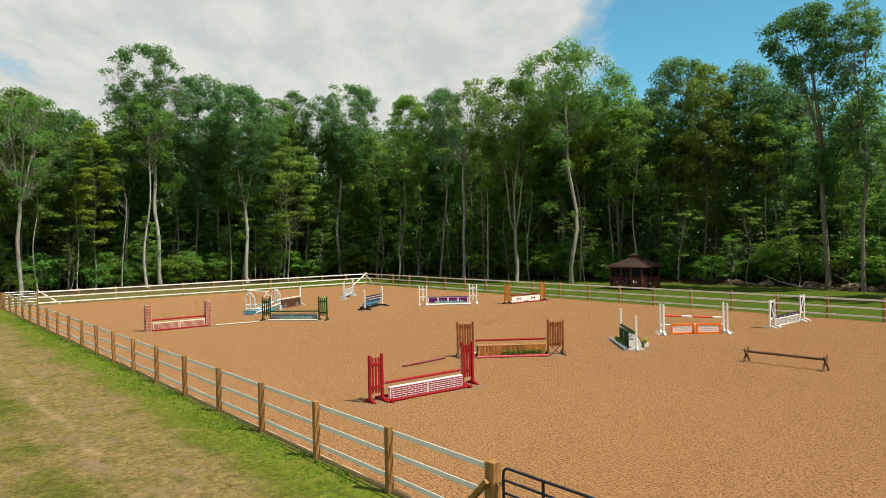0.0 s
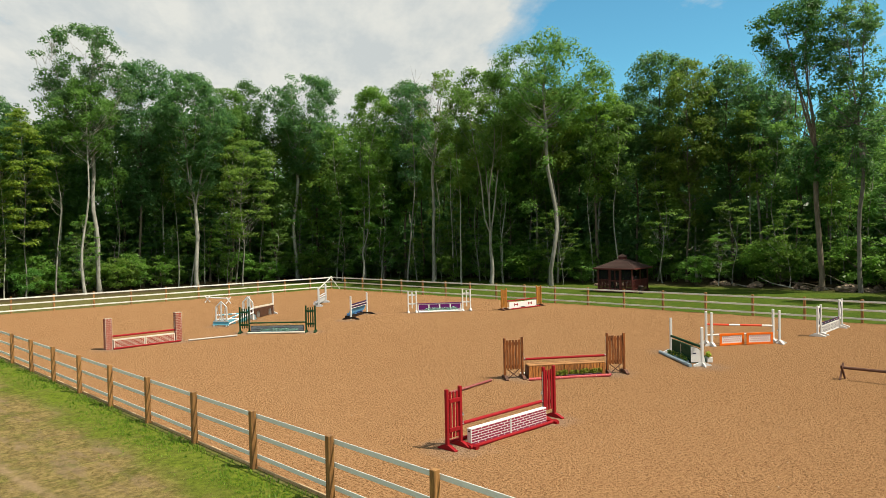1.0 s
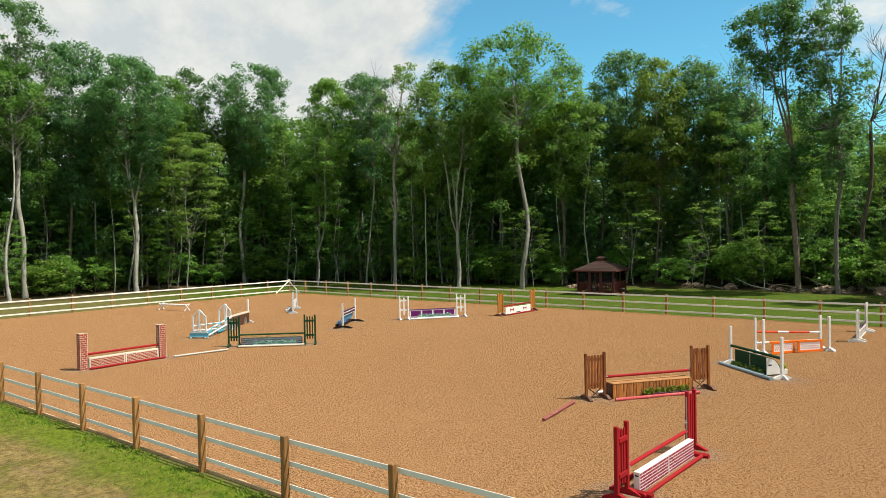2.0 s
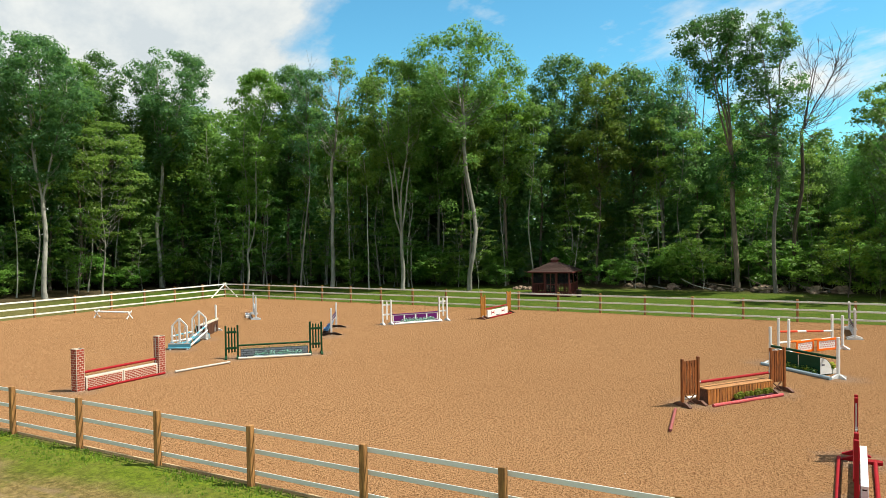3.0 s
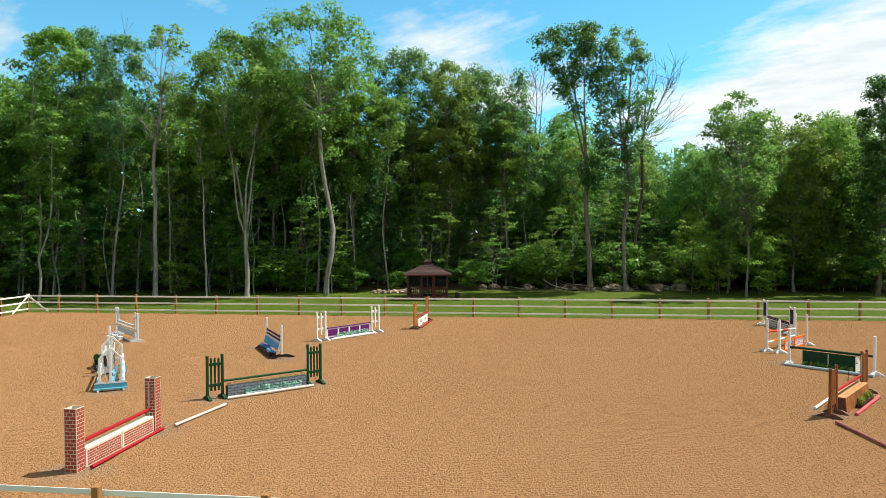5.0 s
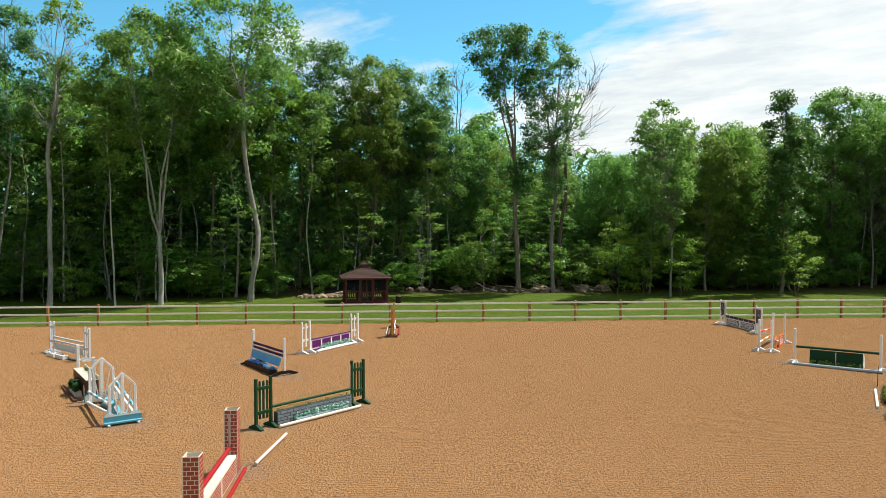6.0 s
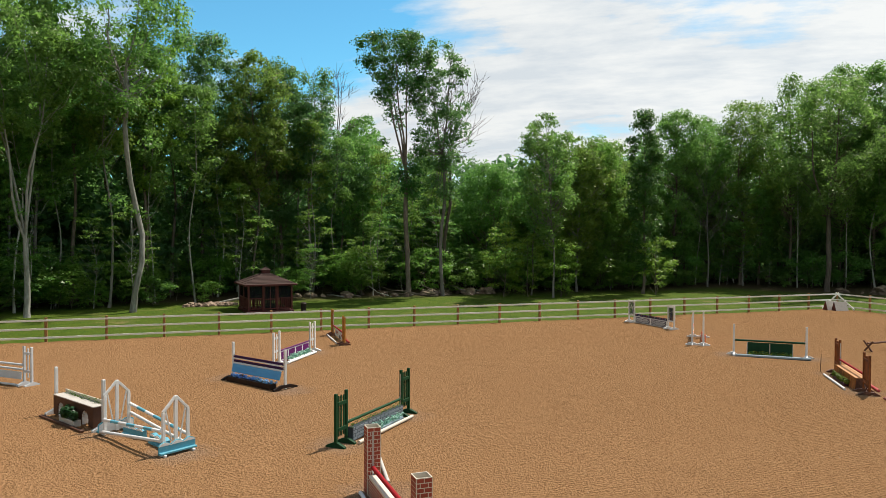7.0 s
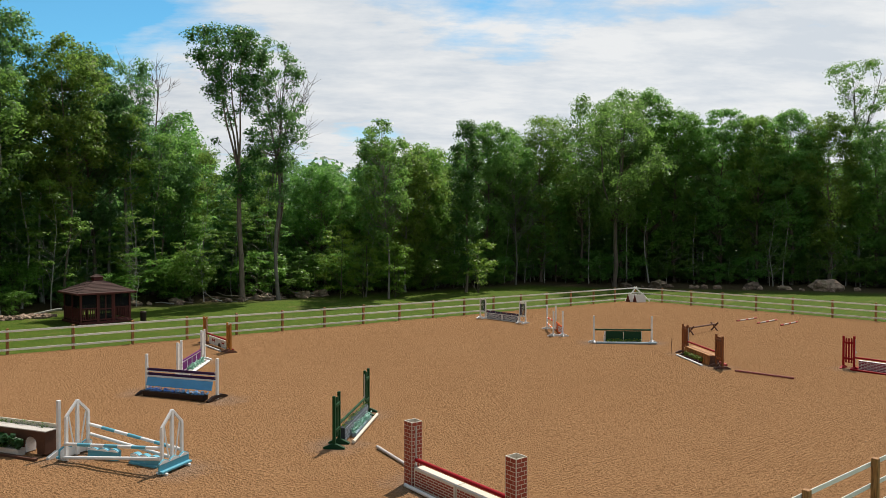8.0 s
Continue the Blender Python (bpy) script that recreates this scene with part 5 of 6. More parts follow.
part("tray", B((1.9, 0.18, 0.10), (0, 0, 0.055), bevel=0.008), SLATE, tr)
tufted("greenery", sprays((-0.9, -0.06, 0.10), (0.9, 0.06, 0.26), 500, 0.07, 21, FLOWER_GREEN), tr)
tufted("blossom", sprays((-0.9, -0.06, 0.14), (0.9, 0.06, 0.28), 130, 0.06, 22, FLOWER_YELLOW), tr)
bx = thing("planter_box", JC @ pose(-0.72, -0.62, 0), "small white planter of yellow-green flowers", "planter", g)
part("box", B((0.4, 0.22, 0.2), (0, 0, 0.1), bevel=0.01), WHITE, bx)
tufted("greenery", sprays((-0.18, -0.08, 0.2), (0.18, 0.08, 0.42), 160, 0.08, 23, FLOWER_YELLOW), bx)

# ---- orange gate oxer ----
g = "orange gate jump"
JD = pose(33.78, 19.88, 0, 0, 0, -39.7)
for s in (-1, 1):
    single_post(JD, s * 1.61, "white single jump post on crossed feet", g, WHITE, 1.53, cup_z=(0.62,), sign=s)
    single_post(JD @ pose(0.0, 0.56, 0), s * 1.62, "white single jump post on crossed feet", g, WHITE, 1.53, cup_z=(0.88 if s < 0 else 0.72, 0.42), sign=s)
pole(JD, (-1.58, 0.56, 0.92), (1.58, 0.56, 0.76), [CORAL, CORAL, WHITE, CORAL, CORAL, WHITE], "red and white striped pole in jump cups", g)
pole(JD, (-1.58, 0.56, 0.42), (1.58, 0.56, 0.42), [WHITE, ORANGE, WHITE, ORANGE, WHITE], "orange and white striped pole in jump cups", g)
DIAMOND = bpy.data.meshes.new("diamond_hole")
db = B((0.052, 0.004, 0.052), (0, 0, 0), (0, 45, 0), bevel=0)
db.to_mesh(DIAMOND)
db.free()
DIAMOND.materials.append(FADED_RED)
for s in (-1, 1):
    gate = thing("jump_gate", JD @ pose(s * 0.66, 0.0, 0.0, 0, 0, 9 if s < 0 else 2), "orange framed gate with white lattice", "jump gate", g)
    part("lattice_board", B((1.08, 0.014, 0.36), (0, 0.004, 0.28), bevel=0.002), WHITE, gate, "white lattice board")
    for z in (0.06, 0.50):
        part("frame_rail", B((1.28, 0.04, 0.10), (0, 0, z), bevel=0.006), ORANGE, gate)
    for x in (-0.58, 0.58):
        part("frame_stile", B((0.11, 0.038, 0.34), (x, 0, 0.28), bevel=0.006), ORANGE, gate)
    for row in range(3):
        for i in range(9 - row % 2):
            for y in (-0.004, 0.012):
                ob = part("diamond_hole", DIAMOND, None, gate)
                ob.location = (-0.44 + 0.11 * (i + 0.5 * (row % 2)), y, 0.19 + 0.09 * row)

# ---- white and navy lattice jump ----
g = "navy and white jump"
JE = pose(40.56, 18.45, 0, 0, 0, 3.4)
for s in (-1, 1):
    w = wing(JE, s * 1.68, s, "white jump standard with navy slats and diagonal brace", g, WHITE, 0.55, slats=0, rails=(0.50, 1.40), foot_len=0.74, cup_z=0.62)
    for i in range(4):
        part("navy_slat", B((0.075, 0.018, 0.86), (s * (0.10 + 0.115 * i), 0.03, 0.95), bevel=0.004), NAVY, w, "navy slat")
    ob = part("brace", B((0.075, 0.03, 0.98), (0, 0, 0), bevel=0.004), WHITE, w)
    ob.location, ob.rotation_euler = (s * 0.275, -0.01, 0.95), (0, radians(25 * s), 0)
for s in (-1, 1):
    p = thing("lattice_panel", JE @ pose(s * 0.79, 0, 0), "white lattice panel under a navy flowered board", "jump panel", g)
    part("backing", B((1.40, 0.012, 0.34), (0, 0.02, 0.24), bevel=0.002), NAVY, p)
    for z in (0.05, 0.43):
        part("frame_rail", B((1.55, 0.045, 0.07), (0, 0, z), bevel=0.006), WHITE, p)
    for x in (-0.745, 0.745):
        part("frame_stile", B((0.06, 0.043, 0.31), (x, 0, 0.24), bevel=0.006), WHITE, p)
    for i in range(-5, 6):
        for k in (-1, 1):
            for y in (-0.006, 0.036):
                ob = part("lattice_strip", B((0.024, 0.006, 0.40), (0, 0, 0), bevel=0), WHITE, p)
                ob.location, ob.rotation_euler = (i * 0.118, y + 0.003 * k, 0.24), (0, radians(42 * k), 0)
    part("flower_board", B((1.55, 0.03, 0.15), (0, 0, 0.545), bevel=0.005), NAVY, p, "navy board with pale blossoms")
    for i in range(6):
        for y in (-0.014, 0.014):
            part("blossom_spot", R((-0.62 + 0.25 * i, y, 0.54 + 0.03 * (i % 2)), (-0.62 + 0.25 * i, y * 1.6, 0.54 + 0.03 * (i % 2)), 0.038, sides=7), FADED_RED if i % 2 else WHITE, p)

# ---- cavaletti ----


def cavaletti(m, length, material, rails, label):
    t = thing("cavaletti", m, label, "cavaletti")
    for s in (-1, 1):
        for k in (-1, 1):
            ob = part("cross_board", B((0.05, 0.085, 0.72), (0, 0, 0), bevel=0.008), material, t)
            ob.location, ob.rotation_euler = (s * length / 2 + 0.026 * k, 0, 0.27), (radians(42 * k), 0, 0)
    for i in range(rails):
        part("rail", R((-length / 2 - 0.05, (i - (rails - 1) / 2) * 0.16, 0.40 + 0.02 * rails), (length / 2 + 0.05, (i - (rails - 1) / 2) * 0.16, 0.40 + 0.02 * rails), 0.05, sides=12), material, t)
    return t


cavaletti(pose(28.32, 12.70, 0, 0, 0, -86.7), 2.95, UMBER, 1, "dark brown wooden cavaletti with crossed ends")
cavaletti(pose(29.33, 62.82, 0, 0, 0, -79.9), 2.85, WHITE, 2, "white wooden cavaletti with crossed ends")

# ---- brick pillar jump ----
g = "brick pillar jump"
JG = pose(15.42, 42.94, 0, 0, 0, 0.6)
for s in (-1, 1):
    p = thing("brick_pillar", JG @ pose(s * 1.78, 0, 0), "hollow pillar painted with red bricks and cream joints", "pillar", g)
    sh = bmesh.new()
    for sx, sy, w, d in ((-0.15, 0, 0.016, 0.316), (0.15, 0, 0.016, 0.316), (0, -0.15, 0.284, 0.016), (0, 0.15, 0.284, 0.016)):
        box(sh, (w, d, 1.54), (sx, sy, 0.77), bevel=0)
    part("shaft", sh, CREAM, p, "cream hollow shaft")
    for ux, nrm, org in (((1, 0, 0), (0, -1, 0), (-0.158, -0.158, 0)), ((1, 0, 0), (0, 1, 0), (-0.158, 0.158, 0)), ((0, 1, 0), (-1, 0, 0), (-0.158, -0.158, 0)), ((0, 1, 0), (1, 0, 0), (0.158, -0.158, 0))):
        brick_face(p, BRICK_RED, 0.316, 1.54, 17, 0.138, 0.016, org, ux, nrm, BRICKS)
    part("keyhole_track", B((0.008, 0.05, 1.3), (-s * 0.167, 0.03, 0.80), bevel=0.001), STEEL, p, "grey slotted track")
    cup(p, -s * 0.20, 0.64, 0.03)
for s in (-1, 1):
    w = thing("brick_wall_panel", JG @ pose(s * 0.785, 0, 0), "low cream box wall painted with red bricks", "jump wall", g)
    part("body", B((1.55, 0.28, 0.46), (0, 0, 0.24), bevel=0.006), CREAM, w)
    for sy in (-1, 1):
        brick_face(w, BRICK_RED, 1.47, 0.40, 6, 0.162, 0.020, (-0.735, sy * 0.14, 0.03), (1, 0, 0), (0, sy, 0), BRICKS)
pole(JG, (-1.64, 0.03, 0.63), (1.64, 0.03, 0.63), [RED], "red pole resting between brick pillars", g, 0.05)
pole(JG, (-1.62, -0.32, 0.055), (1.78, -0.30, 0.055), [RED], "red pole lying on the sand", g)
pole(JG, (-1.50, 0.34, 0.055), (1.70, 0.30, 0.055), [WHITE], "white pole lying on the sand", g)
pole(Matrix(), (17.55, 42.48, 0.055), (20.15, 42.10, 0.055), [WORN], "weathered whitish pole lying on the sand")

# ---- green picket jump with a stone wall ----
g = "green picket jump"
JH = pose(22.38, 41.57, 0, 0, 0, -45)
for s in (-1, 1):
    wing(JH, s * 1.62, s, "dark green picket jump standard", g, GREEN, 0.52, foot_mat=BLACK_GREEN, cup_z=0.60, rail_y=-0.034)
pole(JH, (-1.58, 0.0, 0.58), (1.58, 0.0, 0.58), [GREEN], "dark green pole resting in jump cups", g, 0.042)
w = thing("stone_wall_panel", JH @ pose(0, -0.06, 0), "low wall panel of painted blue-grey stones", "jump wall", g)
part("body", B((3.0, 0.16, 0.40), (0, 0, 0.22), bevel=0.006), MORTAR, w)
for sy in (-1, 1):
    brick_face(w, STONE, 3.0, 0.40, 4, 0.215, 0.022, (-1.5, sy * 0.08, 0.02), (1, 0, 0), (0, sy, 0), BRICKS, proud=0.012)
tufted("greenery", sprays((-1.45, -0.03, 0.42), (1.45, 0.03, 0.52), 420, 0.04, 31, FLOWER_GREEN), w)
tufted("blossom", sprays((-1.45, -0.03, 0.44), (1.45, 0.03, 0.52), 40, 0.035, 32, FLOWER_YELLOW), w)
t = thing("planter_tray", JH @ pose(0.15, -0.26, 0), "grey tray of pale teal flowers", "planter", g)
part("tray", B((2.1, 0.14, 0.12), (0, 0, 0.065), bevel=0.008), SLATE, t)
tufted("greenery", sprays((-1.0, -0.05, 0.12), (1.0, 0.05, 0.30), 420, 0.06, 33, FLOWER_TEAL), t)
pole(JH, (-1.60, -0.42, 0.06), (1.62, -0.42, 0.06), [CREAM], "cream white pole lying on the sand", g, 0.05)

# ---- teal and white arched oxer ----
g = "teal arched jump"
JI = pose(23.20, 48.11, 0, 0, 0, 31.8)


def scallop(bm, length, base, bumps, rise, y0, y1, low=0.0):
    out = [(-length / 2, low), (length / 2, low)]
    for i in range(bumps * 6 + 1):
        u = i / (bumps * 6)
        out.append((length / 2 - length * u, base + rise * abs(math.sin(u * bumps * math.pi))))
    return slab(bm, out, y0, y1)


for s in (-1, 1):
    w = thing("arched_standard", JI @ pose(s * 1.60, 0, 0, 0, 0, 90), "white gabled jump standard on a scalloped teal base", "jump standard", g)
    part("king_post", B((0.095, 0.075, 1.50), (0, 0, 0.80), bevel=0.008), WHITE, w)
    for k in (-1, 1):
        part("side_post", B((0.085, 0.075, 1.10), (k * 0.36, 0, 0.60), bevel=0.008), WHITE, w)
        ob = part("gable_board", B((0.54, 0.06, 0.07), (0, 0, 0), bevel=0.006), WHITE, w)
        ob.location, ob.rotation_euler = (k * 0.19, 0.004, 1.345), (0, radians(k * 46), 0)
        ob = part("thin_slat", B((0.035, 0.03, 0.95), (0, 0, 0), bevel=0.004), WHITE, w)
        ob.location, ob.rotation_euler = (k * 0.21, 0, 0.80), (0, radians(k * 11), 0)
        ob = part("skid", B((0.07, 0.34, 0.06), (k * 0.42, -s * 0.06, 0.03), bevel=0.008), WHITE, w)
    b = scallop(bmesh.new(), 1.08, 0.30, 3, 0.075, -s * 0.06 - 0.02, -s * 0.06 + 0.02, 0.06)
    part("base_board", b, TEAL, w, "scalloped teal base board")
    b = scallop(bmesh.new(), 1.08, 0.285, 3, 0.075, -s * 0.085 - 0.006, -s * 0.085 + 0.006, 0.275)
    part("scallop_trim", b, WHITE, w)
    part("ledge", B((1.08, 0.12, 0.05), (0, -s * 0.12, 0.09), bevel=0.006), TEAL, w)
    part("inner_board", scallop(bmesh.new(), 1.04, 0.28, 3, 0.07, -s * 0.03 - 0.008, -s * 0.03 + 0.008, 0.07), WHITE, w)
pole(JI, (-1.60, 0.40, 0.66), (1.60, 0.40, 0.44), [WHITE, TEAL] * 3 + [WHITE], "teal and white striped pole in jump cups", g)
pole(JI, (-1.60, 0.42, 0.40), (1.68, 0.44, 0.08), [WHITE], "white pole slanting to the sand", g)
pole(JI, (-1.60, -0.40, 0.40), (1.58, -0.40, 0.78), [WHITE, TEAL] * 3 + [WHITE], "teal and white striped pole in jump cups", g)
pole(JI, (-1.65, -0.42, 0.10), (1.58, -0.42, 0.50), [WHITE], "white pole slanting to the sand", g)
for x, y in ((0.75, -0.10), (-0.70, -0.05)):
    f = thing("scalloped_filler", JI @ pose(x, y, 0, 0, 0, 6 * x), "teal filler box with a white scalloped top", "jump filler", g)
    part("body", scallop(bmesh.new(), 0.98, 0.24, 3, 0.06, -0.06, 0.06, 0.0), TEAL, f)
    part("scallop_trim", scallop(bmesh.new(), 0.98, 0.225, 3, 0.06, 0.062, 0.074, 0.215), WHITE, f)
    part("ledge", B((0.98, 0.2, 0.06), (0, 0.02, 0.03), bevel=0.006), TEAL, f)

# ---- brown bridge wall ----
g = "brown bridge jump"
JJ = pose(26.29, 50.20, 0, 0, 0, 31.6)
for s in (-1, 1):
    single_post(JJ, s * 1.62, "white single jump post on crossed feet", g, WHITE, 1.52, sign=s)


def bridge_face(bm, y0, y1):
    """A wall plate with two arched openings, cut as a strip outline."""
    def arch(cx):
        return [(cx - 0.24, 0.04)] + [(cx - 0.24 * math.cos(a), 0.26 + 0.24 * math.sin(a)) for a in [math.pi * i / 8 for i in range(9)]] + [(cx + 0.24, 0.04)]
    out = [(-1.35, 0.04)] + arch(-0.82) + arch(0.82) + [(1.35, 0.04), (1.35, 0.66), (-1.35, 0.66)]
    return slab(bm, out, y0, y1)


w = thing("bridge_wall", JJ, "brown bridge-shaped box wall with two white-lined arches", "jump wall", g)
part("front", bridge_face(bmesh.new(), 0.17, 0.20), CHOC, w)
part("back", bridge_face(bmesh.new(), -0.20, -0.17), CHOC, w)
for s in (-1, 1):
    part("end_panel", B((0.03, 0.34, 0.62), (s * 1.335, 0, 0.35), bevel=0.003), CHOC, w)
part("top", B((2.74, 0.41, 0.03), (0, 0, 0.675), bevel=0.005), WORN, w, "worn whitish top board")
for cx in (-0.82, 0.82):
    lining = bmesh.new()
    for i in range(8):
        a = math.pi * (i + 0.5) / 8
        box(lining, (0.10, 0.33, 0.012), (cx - 0.236 * math.cos(a), 0, 0.26 + 0.236 * math.sin(a)), (0, 270 - math.degrees(a), 0), bevel=0)
    for k in (-1, 1):
        box(lining, (0.012, 0.33, 0.24), (cx + k * 0.238, 0, 0.14), bevel=0)
    part("arch_lining", lining, WHITE, w, "white arch lining")
tufted("vine", sprays((-1.3, -0.16, 0.69), (1.3, -0.10, 0.77), 150, 0.06, 41, FLOWER_GREEN), w)
part("back_board", B((2.74, 0.03, 0.12), (0, -0.2, 0.74), bevel=0.004), CREAM, w)
pl = thing("planter_box", JJ @ pose(-0.18, 0.36, 0), "white planter box with a dark green shrub", "planter", g)
part("box", B((1.0, 0.24, 0.20), (0, 0, 0.10), bevel=0.01), WORN, pl)
tufted("shrub", sprays((-0.52, -0.14, 0.20), (0.52, 0.14, 0.62), 900, 0.11, 42, FLOWER_DARK), pl)
bb = thing("base_board", JJ @ pose(0, 0.56, 0), "dark brown board lying on the sand", "board", g)
part("board", B((2.9, 0.12, 0.07), (0, 0, 0.04), bevel=0.008), CHOC, bb)

# ---- white jump ----
g = "white jump"
JK = pose(34.00, 54.15, 0, 0, 0, 46.9)
for s in (-1, 1):
    wing(JK, s * 1.62, s, "white jump standard with narrow slats", g, GREY_WHITE, 0.42, slats=1, slat_w=0.06, slat_z=(0.30, 1.44), rails=(0.55, 1.25), cup_z=(0.78, 0.60))
pole(JK, (-1.57, 0, 0.78), (1.57, 0, 0.78), [GREY_WHITE], "white pole resting in jump cups", g)
pole(JK, (-1.57, 0, 0.60), (1.57, 0, 0.60), [GREY_WHITE], "white pole resting in jump cups", g)
p = thing("jump_plank", JK @ pose(0, 0.03, 0), "plain pale board filling the jump", "jump plank", g)
part("board", B((3.0, 0.03, 0.30), (0, 0, 0.36), bevel=0.005), GREY_WHITE, p)
pole(JK, (-1.6, 0.30, 0.055), (1.6, 0.30, 0.055), [GREY_WHITE], "white pole lying on the sand", g)
for x in (-0.35, 0.65):
    bx = thing("planter_box", JK @ pose(x, 0.50, 0), "small white box with blue flowers", "planter", g)
    part("box", B((0.80, 0.24, 0.18), (0, 0, 0.09), bevel=0.01), WHITE, bx)
    tufted("blossom", sprays((-0.35, -0.08, 0.17), (0.35, 0.08, 0.23), 70, 0.05, 51, FLOWER_NAVY), bx)

# ---- blue striped plank jump ----
g = "blue plank jump"
JL = pose(30.24, 44.33, 0, 0, 0, 33.2)
for s in (-1, 1):
    single_post(JL, s * 1.60, "white single jump post on dark brown feet", g, WHITE, 1.50, foot_mat=PITCH, cup_z=(0.78, 0.96), sign=s, arched=True, foot_len=1.15)
for z in (0.93, 0.76):
    p = thing("jump_plank", JL @ pose(0, 0.01, z), "plum plank edged in white", "jump plank", g)
    part("plank", B((3.10, 0.028, 0.10), (0, 0, 0), bevel=0.004), PLUM, p)
    part("white_edge", B((3.10, 0.032, 0.03), (0, 0, -0.064), bevel=0.002), WHITE, p, "white edge")
p = thing("hurdle", JL @ pose(0, 0.08, 0), "sky blue board panel with a white top edge", "jump panel", g)
ob = part("board", B((2.95, 0.03, 0.34), (0, 0.05, 0.495), (16, 0, 0), bevel=0.004), BLUE, p)
part("white_edge", B((2.95, 0.034, 0.045), (0, 0.0, 0.672), bevel=0.003), WHITE, p)
for s in (-1, 1):
    tr = thing("planter_trough", JL @ pose(s * 0.68, 0.36, 0), "dark brown trough of blue flowers", "planter", g)
    part("trough", B((1.34, 0.30, 0.20), (0, 0, 0.11), bevel=0.01), PITCH, tr)
    tufted("blossom", sprays((-0.64, -0.13, 0.22), (0.64, 0.06, 0.30), 480, 0.06, 61 + s, FLOWER_BLUE), tr)

# ---- purple panel jump ----
g = "purple panel jump"
JM = pose(35.61, 42.13, 0, 0, 0, -33.6)
for s in (-1, 1):
    wing(JM, s * 1.65, s, "white jump standard with slats and rounded feet", g, WHITE, 0.56, slats=1, slat_w=0.09, slat_z=(0.30, 1.42), rails=(0.62, 1.22), tips=False, foot_len=0.70, cup_z=0.66)
p = thing("hurdle", JM, "purple panelled board framed in white", "jump panel", g)
part("board", B((3.10, 0.03, 0.46), (0, 0.012, 0.34), bevel=0.004), WHITE, p)
for i in range(4):
    part("purple_field", B((0.66, 0.012, 0.34), (-1.15 + 0.765 * i, -0.008, 0.35), bevel=0.003), PURPLE, p, "purple field")
    part("purple_field", B((0.66, 0.012, 0.34), (-1.15 + 0.765 * i, 0.032, 0.35), bevel=0.003), PURPLE, p, "purple field")
part("cap_rail", B((3.14, 0.07, 0.05), (0, 0.01, 0.60), bevel=0.006), PURPLE, p, "purple cap rail")
part("sill", B((3.14, 0.06, 0.05), (0, 0.01, 0.085), bevel=0.006), PURPLE, p)
tr = thing("planter_tray", JM @ pose(0.1, -0.20, 0), "white tray of pale teal flowers", "planter", g)
part("tray", B((2.3, 0.16, 0.11), (0, 0, 0.06), bevel=0.008), WHITE, tr)
tufted("blossom", sprays((-1.1, -0.06, 0.11), (1.1, 0.06, 0.34), 520, 0.08, 71, FLOWER_TEAL), tr)
pole(JM, (-1.55, -0.36, 0.06), (1.55, -0.36, 0.06), [WHITE], "white pole lying on the sand", g, 0.06)

# ---- ochre slatted jump ----
g = "ochre slatted jump"
JN = pose(40.85, 39.04, 0, 0, 0, -1.6)
for s in (-1, 1):
    wing(JN, s * 1.64, s, "ochre-stained slatted jump standard", g, OCHRE, 0.49, slats=3, slat_w=0.10, slat_z=(0.22, 1.42), rails=(0.42, 1.26), tips=False, foot_mat=UMBER, cup_z=0.60)
pole(JN, (-1.58, 0, 0.60), (1.58, 0, 0.60), [RED], "red pole resting in jump cups", g, 0.045)
p = thing("hurdle", JN @ pose(0, -0.10, 0), "white board panel with two red motifs", "jump panel", g)
part("board", B((2.95, 0.04, 0.44), (0, 0, 0.27), bevel=0.005), WHITE, p)
for x in (-0.75, 0.75):
    for sy in (-1, 1):
        motif = bmesh.new()
        slab(motif, [(x - 0.20, 0.18), (x - 0.12, 0.27), (x + 0.12, 0.27), (x + 0.20, 0.18), (x + 0.20, 0.42), (x + 0.08, 0.33), (x - 0.08, 0.33), (x - 0.20, 0.42)], sy * 0.021, sy * 0.027)
        part("motif", motif, RED, p, "plain red shape")
    part("shadow_slot", B((0.5, 0.012, 0.05), (0.0, -0.02, 0.10), bevel=0.003), MORTAR, p) if x > 0 else None
arc = [(-0.2 + 0.21 * math.cos(math.pi * i / 12), 0.06 + 0.21 * math.sin(math.pi * i / 12)) for i in range(13)]
part("half_disc", slab(bmesh.new(), arc, 0.021, 0.028), PITCH, p, "black half disc")
pole(JN, (-1.55, -0.34, 0.055), (1.6, -0.34, 0.055), [RED], "red pole lying on the sand", g)
pole(JN, (-1.55, 0.34, 0.055), (1.6, 0.34, 0.055), [WHITE], "white pole lying on the sand", g)

# ---- loose poles and folded panels at the far end ----
for x0, y0, x1, y1 in ((30.10, 5.55, 30.25, 2.60), (28.55, 5.65, 28.75, 2.55), (27.00, 5.45, 27.25, 2.60)):
    pole(Matrix(), (x0, y0, 0.055), (x1, y1, 0.055), [FADED_RED, WORN, WORN, FADED_RED, WORN, WORN, FADED_RED], "faded red and white striped pole on the sand", "trotting poles")
for i, (x, y, a) in enumerate(((43.60, -1.45, -20), (44.25, -1.26, -16))):
    t = thing("chevron_panel", pose(x, y, 0, 0, 0, a) @ Matrix.Diagonal((0.78, 0.85, 0.78, 1)), "folded white tent-shaped jump panel with brown ends", "jump panel")
    for s in (-1, 1):
        ob = part("leaf_board", B((0.03, 1.14, 0.98), (0, 0, 0), bevel=0.005), WORN, t)
        ob.location, ob.rotation_euler = (s * 0.215, 0, 0.455), (0, radians(-s * 25), 0)
    part("end_triangle", slab(bmesh.new(), [(-0.41, 0.02), (0.41, 0.02), (0.0, 0.91)], 0.56, 0.60), BROWN_RED, t, "brown end triangle")

